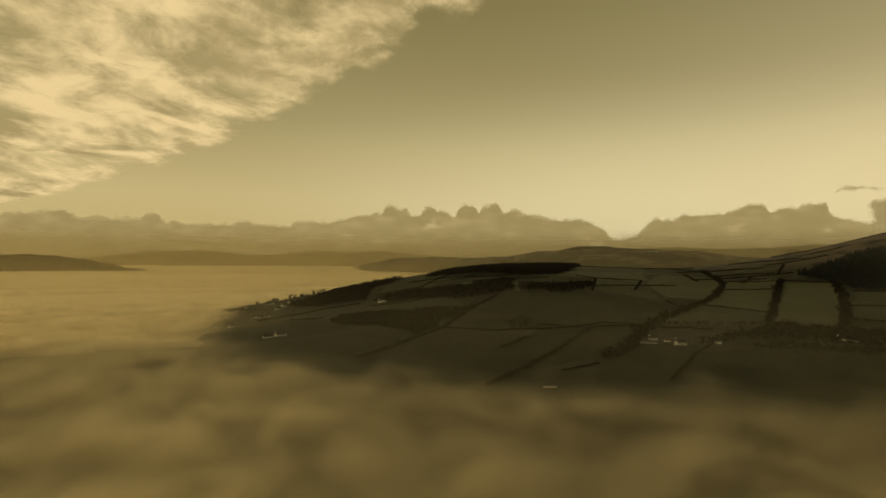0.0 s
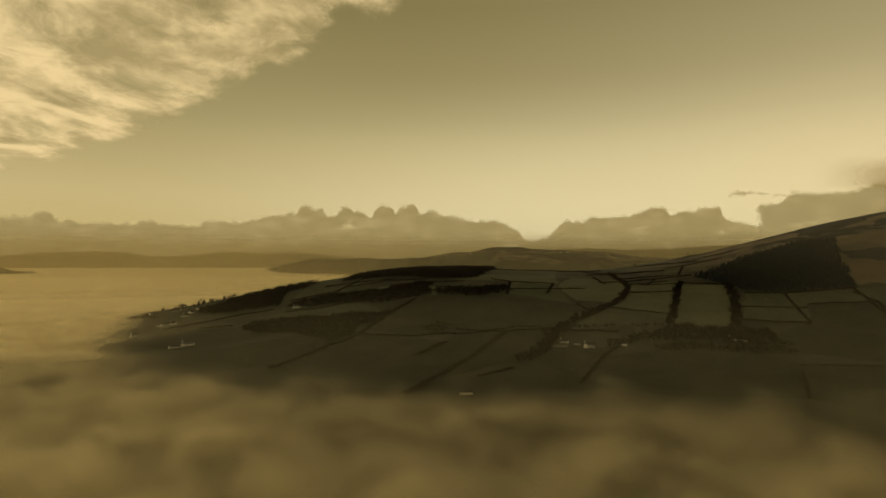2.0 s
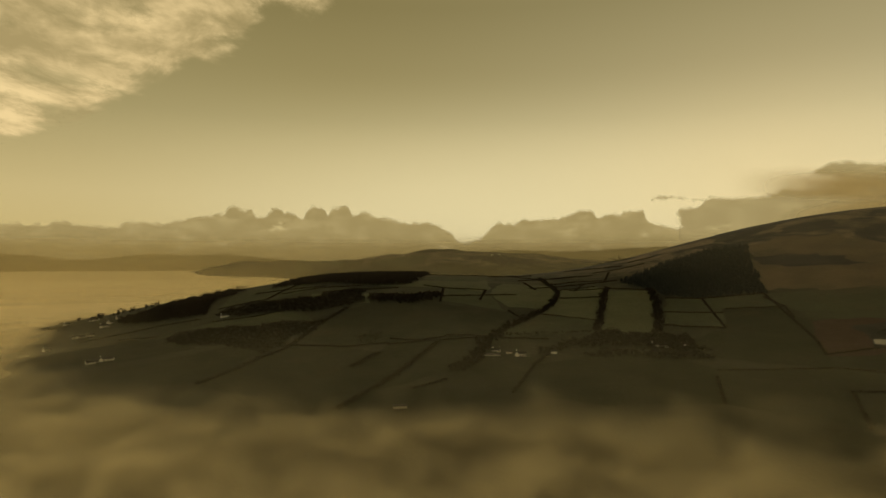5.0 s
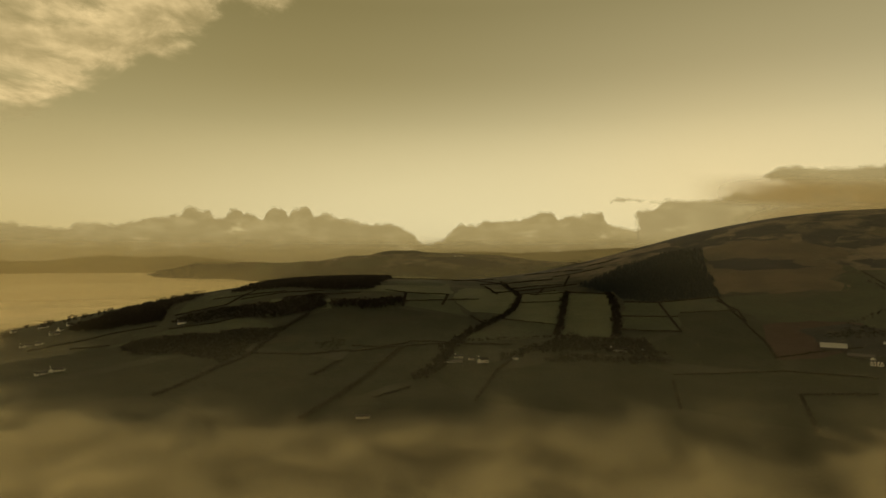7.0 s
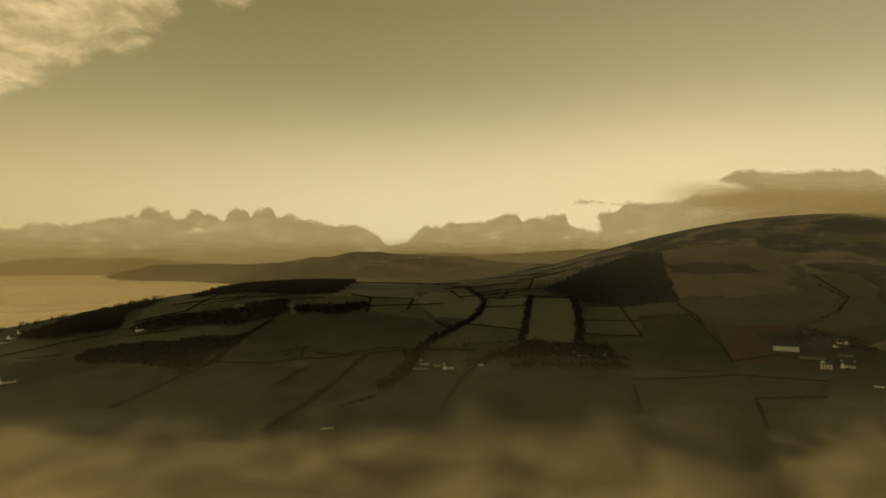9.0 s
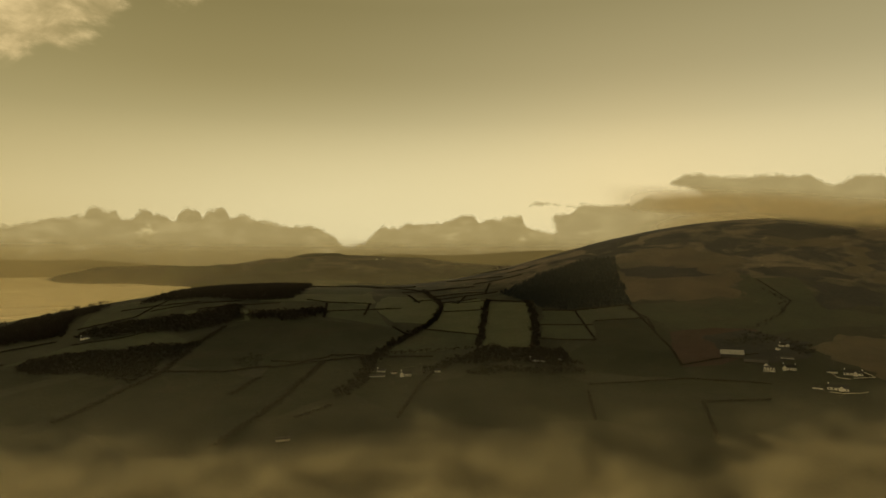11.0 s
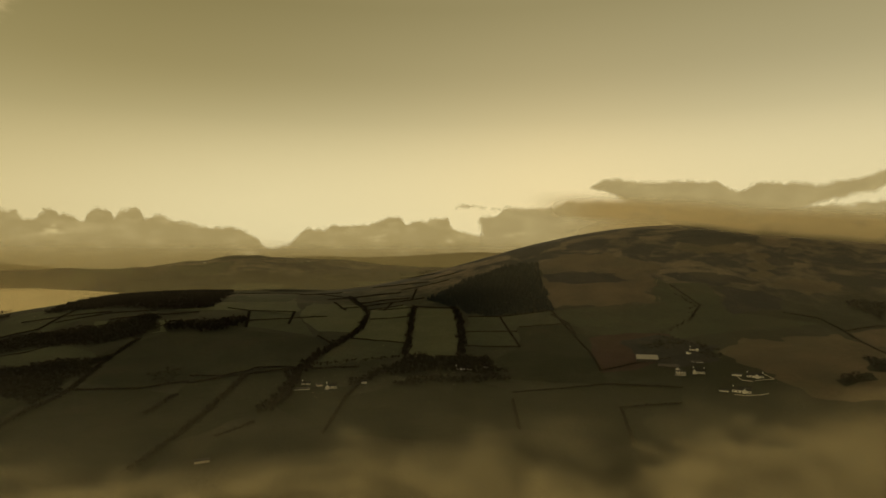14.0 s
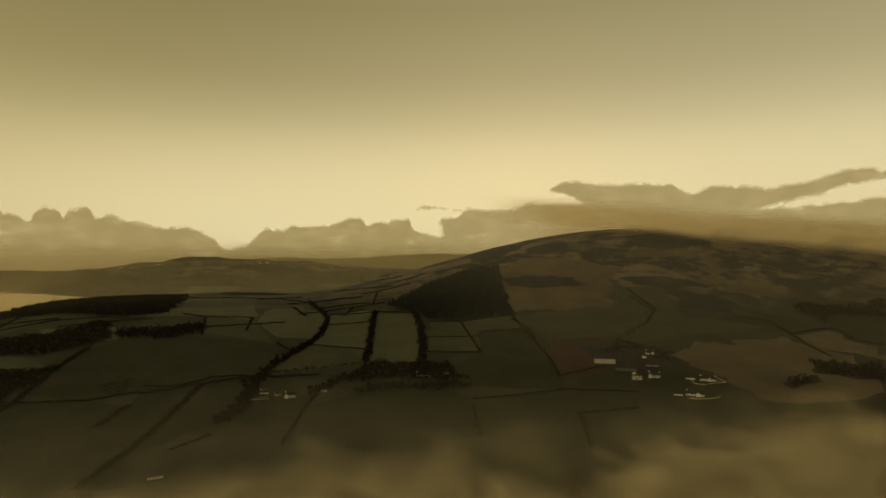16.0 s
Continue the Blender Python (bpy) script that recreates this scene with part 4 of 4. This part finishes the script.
# ---- buildings ----
def box(bm, x0, y0, z0, x1, y1, z1):
    m = Matrix.Translation(((x0 + x1) / 2, (y0 + y1) / 2, (z0 + z1) / 2)) @ Matrix.Diagonal((x1 - x0, y1 - y0, z1 - z0, 1))
    return bmesh.ops.create_cube(bm, size=1, matrix=m)["verts"]


def gabled(bm, x0, x1, y0, y1, base, eaves, ridge):
    """Walls with two gables, the ridge along x."""
    ym = (y0 + y1) / 2
    v = [bm.verts.new(p) for p in ((x0, y0, base), (x1, y0, base), (x1, y1, base), (x0, y1, base), (x0, y0, eaves), (x1, y0, eaves), (x1, y1, eaves), (x0, y1, eaves), (x0, ym, ridge), (x1, ym, ridge))]
    for f in ((0, 1, 5, 4), (2, 3, 7, 6), (1, 2, 6, 9, 5), (3, 0, 4, 8, 7), (3, 2, 1, 0), (4, 5, 9, 8), (6, 7, 8, 9)):
        bm.faces.new([v[i] for i in f])


def pitched(bm, x0, x1, y0, y1, eaves, ridge, thick=0.25, over=0.35):
    """Two roof slopes with thickness and eaves."""
    ym = (y0 + y1) / 2
    drop = (ridge - eaves) / ((y1 - y0) / 2) * over
    for s, y in ((-1, y0 - over), (1, y1 + over)):
        lo = eaves - drop
        pts = [(x0 - over, y, lo), (x1 + over, y, lo), (x1 + over, ym, ridge), (x0 - over, ym, ridge)]
        a = [bm.verts.new((p[0], p[1], p[2] + 0.03)) for p in pts]
        b = [bm.verts.new((p[0], p[1], p[2] + 0.03 + thick)) for p in pts]
        for f in ((a[3], a[2], a[1], a[0]), tuple(b)) + tuple((a[i], a[(i + 1) % 4], b[(i + 1) % 4], b[i]) for i in range(4)):
            bm.faces.new(f)
    bmesh.ops.recalc_face_normals(bm, faces=bm.faces[:])


def house(x, y, turn, long, deep, eaves, rise, windows, label, chimneys=2, gable=0.0, dormers=0, wall=RENDERED, roof=SLATE, name="house", door=True):
    """A gabled building; its front looks along its own minus y."""
    root = tagged(new(name), label, name.replace("_", " "), "farm buildings")
    ground_z = min(one_height(x + dx, y + dy) for dx in (-long / 3, long / 3) for dy in (-deep / 3, deep / 3))
    root.matrix_basis = pose(x, y, ground_z + 0.15, 0, 0, turn)
    L, D = long / 2, deep / 2
    bm = bmesh.new()
    gabled(bm, -L, L, -D, D, -1.5, eaves, eaves + rise)
    w = part("wall", bm, wall, root)
    bm = bmesh.new()
    pitched(bm, -L, L, -D, D, eaves, eaves + rise)
    r = part("roof", bm, roof, root)
    for i in range(chimneys):
        cx = (-L + 0.7) if i == 0 else (L - 0.7)
        bm = bmesh.new()
        box(bm, cx - 0.45, -0.4, eaves + rise - 0.6, cx + 0.45, 0.4, eaves + rise + 1.3)
        box(bm, cx - 0.52, -0.47, eaves + rise + 1.1, cx + 0.52, 0.47, eaves + rise + 1.2)
        part("chimney", bm, wall, r)
    if windows:
        step = long / (windows + (1 if door else 0))
        k = 0
        for i in range(windows + (1 if door else 0)):
            cx = -L + step * (i + 0.5)
            is_door = door and i == (windows + 1) // 2
            bm = bmesh.new()
            if is_door:
                box(bm, cx - 0.5, -D - 0.06, 0.05, cx + 0.5, -D + 0.1, 2.1)
                part("door", bm, PAINT, w)
            else:
                box(bm, cx - 0.6, -D - 0.04, 0.9, cx + 0.6, -D + 0.1, 2.15)
                part("window", bm, PANE, w)
    if gable:
        gx0 = gable * L
        bm = bmesh.new()
        gabled(bm, -1.8, 1.8, -1.9, 1.9, -1.5, eaves, eaves + rise * 0.8)
        bmesh.ops.transform(bm, matrix=Matrix.Translation((gx0, -D - 0.3, 0)) @ Matrix.Rotation(math.pi / 2, 4, "Z"), verts=bm.verts[:])
        part("porch", bm, wall, root, "white gabled front porch")
        bm = bmesh.new()
        pitched(bm, -1.8, 1.8, -1.9, 1.9, eaves, eaves + rise * 0.8, 0.2, 0.2)
        bmesh.ops.transform(bm, matrix=Matrix.Translation((gx0, -D - 0.3, 0)) @ Matrix.Rotation(math.pi / 2, 4, "Z"), verts=bm.verts[:])
        part("porch_roof", bm, roof, root)
    for i in range(dormers):
        cx = -L + long * (i + 0.5) / dormers
        bm = bmesh.new()
        gabled(bm, -0.9, 0.9, -0.8, 0.8, eaves - 0.1, eaves + 1.0, eaves + 1.8)
        bmesh.ops.transform(bm, matrix=Matrix.Translation((cx, -D + 0.6, 0)) @ Matrix.Rotation(math.pi / 2, 4, "Z"), verts=bm.verts[:])
        part("dormer", bm, wall, r, "small white gabled dormer")
    return root


def facing(x, y, off=0.0):
    """The turn with which a front looks back towards the bay."""
    return math.degrees(math.atan2(y, x)) - 90 + off


def garden_wall(line, label="pale rendered garden wall round a bungalow"):
    root = tagged(new("garden_wall"), label, "wall", "garden walls")
    for (ax, ay), (bx, by) in zip(line, line[1:]):
        k = max(1, round(math.hypot(bx - ax, by - ay) / 6))
        for i in range(k):
            p, q = [Vector((ax + (bx - ax) * t, ay + (by - ay) * t, 0)) for t in (i / k, (i + 1) / k)]
            p.z, q.z = one_height(p.x, p.y), one_height(q.x, q.y)
            bm = bmesh.new()
            side = Vector((-(q - p).y, (q - p).x, 0)).normalized() * 0.11
            lo = [bm.verts.new(v) for v in (p - side - Vector((0, 0, 0.5)), q - side - Vector((0, 0, 0.5)), q + side - Vector((0, 0, 0.5)), p + side - Vector((0, 0, 0.5)))]
            hi = [bm.verts.new(v.co + Vector((0, 0, 1.2))) for v in lo]
            bm.faces.new(lo[::-1]), bm.faces.new(hi)
            for e in range(4):
                bm.faces.new((lo[e], lo[(e + 1) % 4], hi[(e + 1) % 4], hi[e]))
            part("panel", bm, STONE, root)


W_COTTAGE = "small white rendered cottage with a dark slate roof"
W_BUNGALOW = "long white bungalow with a dark slate roof and front gable"
# farm on the slope
house(605, 468, facing(605, 468), 11.5, 7, 2.8, 2.6, 4, "white farmhouse with four dormers in its slate roof", 0, 0, 4)
house(625, 459, facing(625, 459, 4), 13, 7, 3.0, 3.0, 4, W_COTTAGE, 2, -0.75)
house(612, 477, facing(612, 477, 80), 7, 5, 3.0, 2.4, 0, "small white gabled outhouse behind the farmhouse", 0, door=False)
house(617, 527, facing(617, 527, 4), 25, 18, 4.2, 4.0, 0, "large pale corrugated-roofed farm shed", 0, 0, 0, RUST, TIN, "barn", False)
house(617, 494, facing(617, 494, -6), 24, 9, 2.2, 2.2, 0, "long low dark-roofed cattle shed", 0, 0, 0, RUST, RUST, "barn", False)
house(655, 484, facing(655, 484, 4), 14, 5, 1.6, 1.2, 0, "low pale outbuilding in the farmyard", 0, 0, 0, RENDERED, RUST, "barn", False)
house(690, 514, facing(690, 514, 8), 10, 6.5, 2.8, 2.4, 2, W_COTTAGE, 1, 0.7)
house(673, 509, facing(673, 509, 60), 5, 4, 2.6, 1.6, 0, "small white outhouse with a gabled roof", 0, door=False)
# two bungalows with walled gardens
house(660, 412, facing(660, 412, 2), 17, 8, 2.7, 2.4, 4, W_BUNGALOW, 2, 0.2)
house(649, 427, facing(649, 427, 2), 10, 4, 2.0, 0.9, 0, "flat pale garage beside a bungalow", 0, 0, 0, RENDERED, SLATE, "garage", False)
garden_wall([(648, 428), (638, 414), (643, 404)])
garden_wall([(648, 404), (667, 394), (676, 414)])
house(606, 393, facing(606, 393, -3), 18, 8, 2.8, 2.6, 4, W_BUNGALOW, 1, 0.35)
house(593, 405, facing(593, 405, -3), 9, 3.5, 1.6, 0.7, 0, "low pale garage beside a bungalow", 0, 0, 0, RENDERED, SLATE, "garage", False)
garden_wall([(592, 392), (597, 383), (611, 374), (620, 372)], "low pale garden wall in front of a bungalow")
# houses beside the lane
house(245, 639, facing(245, 639, 3), 11.5, 7, 3.0, 2.6, 5, W_BUNGALOW, 1, -0.8)
house(236, 652, facing(236, 652, 20), 6, 4, 1.8, 1.4, 0, "small pale outhouse with a sheet roof", 0, 0, 0, STONE, RUST, "barn", False)
house(215, 648, facing(215, 648, 2), 17, 4.5, 1.3, 1.2, 0, "long low white outbuilding beside the lane", 0, 0, 0, RENDERED, RUST, "barn", False)
house(225, 664, facing(225, 664, -10), 9, 4.5, 1.8, 1.6, 2, W_COTTAGE, 1)
house(284, 640, facing(284, 640, 5), 6, 4.5, 2.2, 1.5, 0, "small pale shed under the trees", 0, 0, 0, RENDERED, SLATE, "barn", False)
house(411, 631, facing(411, 631, -4), 18, 7, 2.8, 2.2, 4, W_BUNGALOW, 1)
house(440, 622, facing(440, 622, 3), 7, 6, 2.6, 2.0, 0, "small pale gabled shed near the trees", 0, 0, 0, RENDERED, SLATE, "barn", False)
# houses above the shore
house(-224, 797, facing(-224, 797, 10), 12, 6.5, 2.8, 2.2, 3, W_COTTAGE, 0)
house(-211, 808, facing(-211, 808, -16), 15, 7, 3.0, 2.2, 3, W_BUNGALOW, 1, -0.6)
house(-304, 1150, facing(-304, 1150, 12), 13, 7, 3.0, 2.8, 3, W_COTTAGE, 2)
house(-303, 1181, facing(-303, 1181, 60), 12, 7, 3.4, 3.0, 3, W_COTTAGE, 1)
house(-315, 1057, facing(-315, 1057, 8), 17, 7, 2.8, 2.4, 4, W_BUNGALOW, 1, -0.4)
house(-300, 1060, facing(-300, 1060, -20), 9, 6, 2.8, 2.2, 2, W_COTTAGE, 1)
house(-354, 1275, facing(-354, 1275, -25), 15, 8, 3.4, 3.0, 4, W_COTTAGE, 2)
house(-302, 1233, facing(-302, 1233, 20), 9, 6, 3.0, 2.4, 2, W_COTTAGE, 1)
house(-101, 1033, facing(-101, 1033, 6), 12, 6, 2.8, 2.2, 2, W_COTTAGE, 1)
house(-341, 925, facing(-341, 925, 10), 14, 7, 2.8, 2.4, 3, W_BUNGALOW, 1)
house(-322, 948, facing(-322, 948, 30), 9, 6, 3.0, 2.4, 2, W_COTTAGE, 1)
house(-420, 1262, facing(-420, 1262, 4), 13, 7, 3.0, 2.4, 3, W_COTTAGE, 1)
house(-405, 1290, facing(-405, 1290, 30), 9, 6, 3.0, 2.4, 2, W_COTTAGE, 1)
house(88, 506, facing(88, 506, 4), 11, 4, 2.0, 0.9, 0, "low dull-roofed shed half hidden in the fog", 0, 0, 0, STONE, RUST, "barn", False)
for az, d in ((11.0, 4050), (10.2, 4150), (18.4, 4000), (7.4, 4200), (12.2, 4080), (19.0, 4060)):
    px, py = d * math.sin(radians(az)), d * math.cos(radians(az))
    house(px, py, facing(px, py, 10), 16, 8, 4.5, 3.0, 0, "tiny white farmhouse on the far headland", 0, door=False)


# ---- chimney smoke over the house beside the lane
def smoke_plume(x, y, base, tall):
    rows, cols = 14, 10
    t, a = np.meshgrid(np.linspace(0, 1, rows), np.linspace(0, 2 * math.pi, cols, endpoint=False), indexing="ij")
    rad = 0.35 + 1.5 * t ** 0.8
    cx, cy = x + 2.2 * t ** 2 + 0.5 * np.sin(7 * t), y + 0.4 * np.sin(5 * t + 1)
    v = np.stack([cx + rad * np.cos(a), cy + rad * np.sin(a), base + tall * t], -1).reshape(-1, 3)
    me = mesh_of("smoke", v, grid_faces(rows, cols, True), mist("chimney_smoke", (0.85, 0.80, 0.70), 0.5, 0.25, 0.6, 2.0, (1, 1, 0.6), 0.5), True)
    with_value(me, "fog_thickness", (0.07 * (1 - t) ** 1.2).ravel())
    tagged(new("smoke", me), "thin pale smoke rising from a cottage chimney", "smoke", kind="structure")


smoke_plume(240.5, 641.5, one_height(245, 639) + 6.4, 13.0)
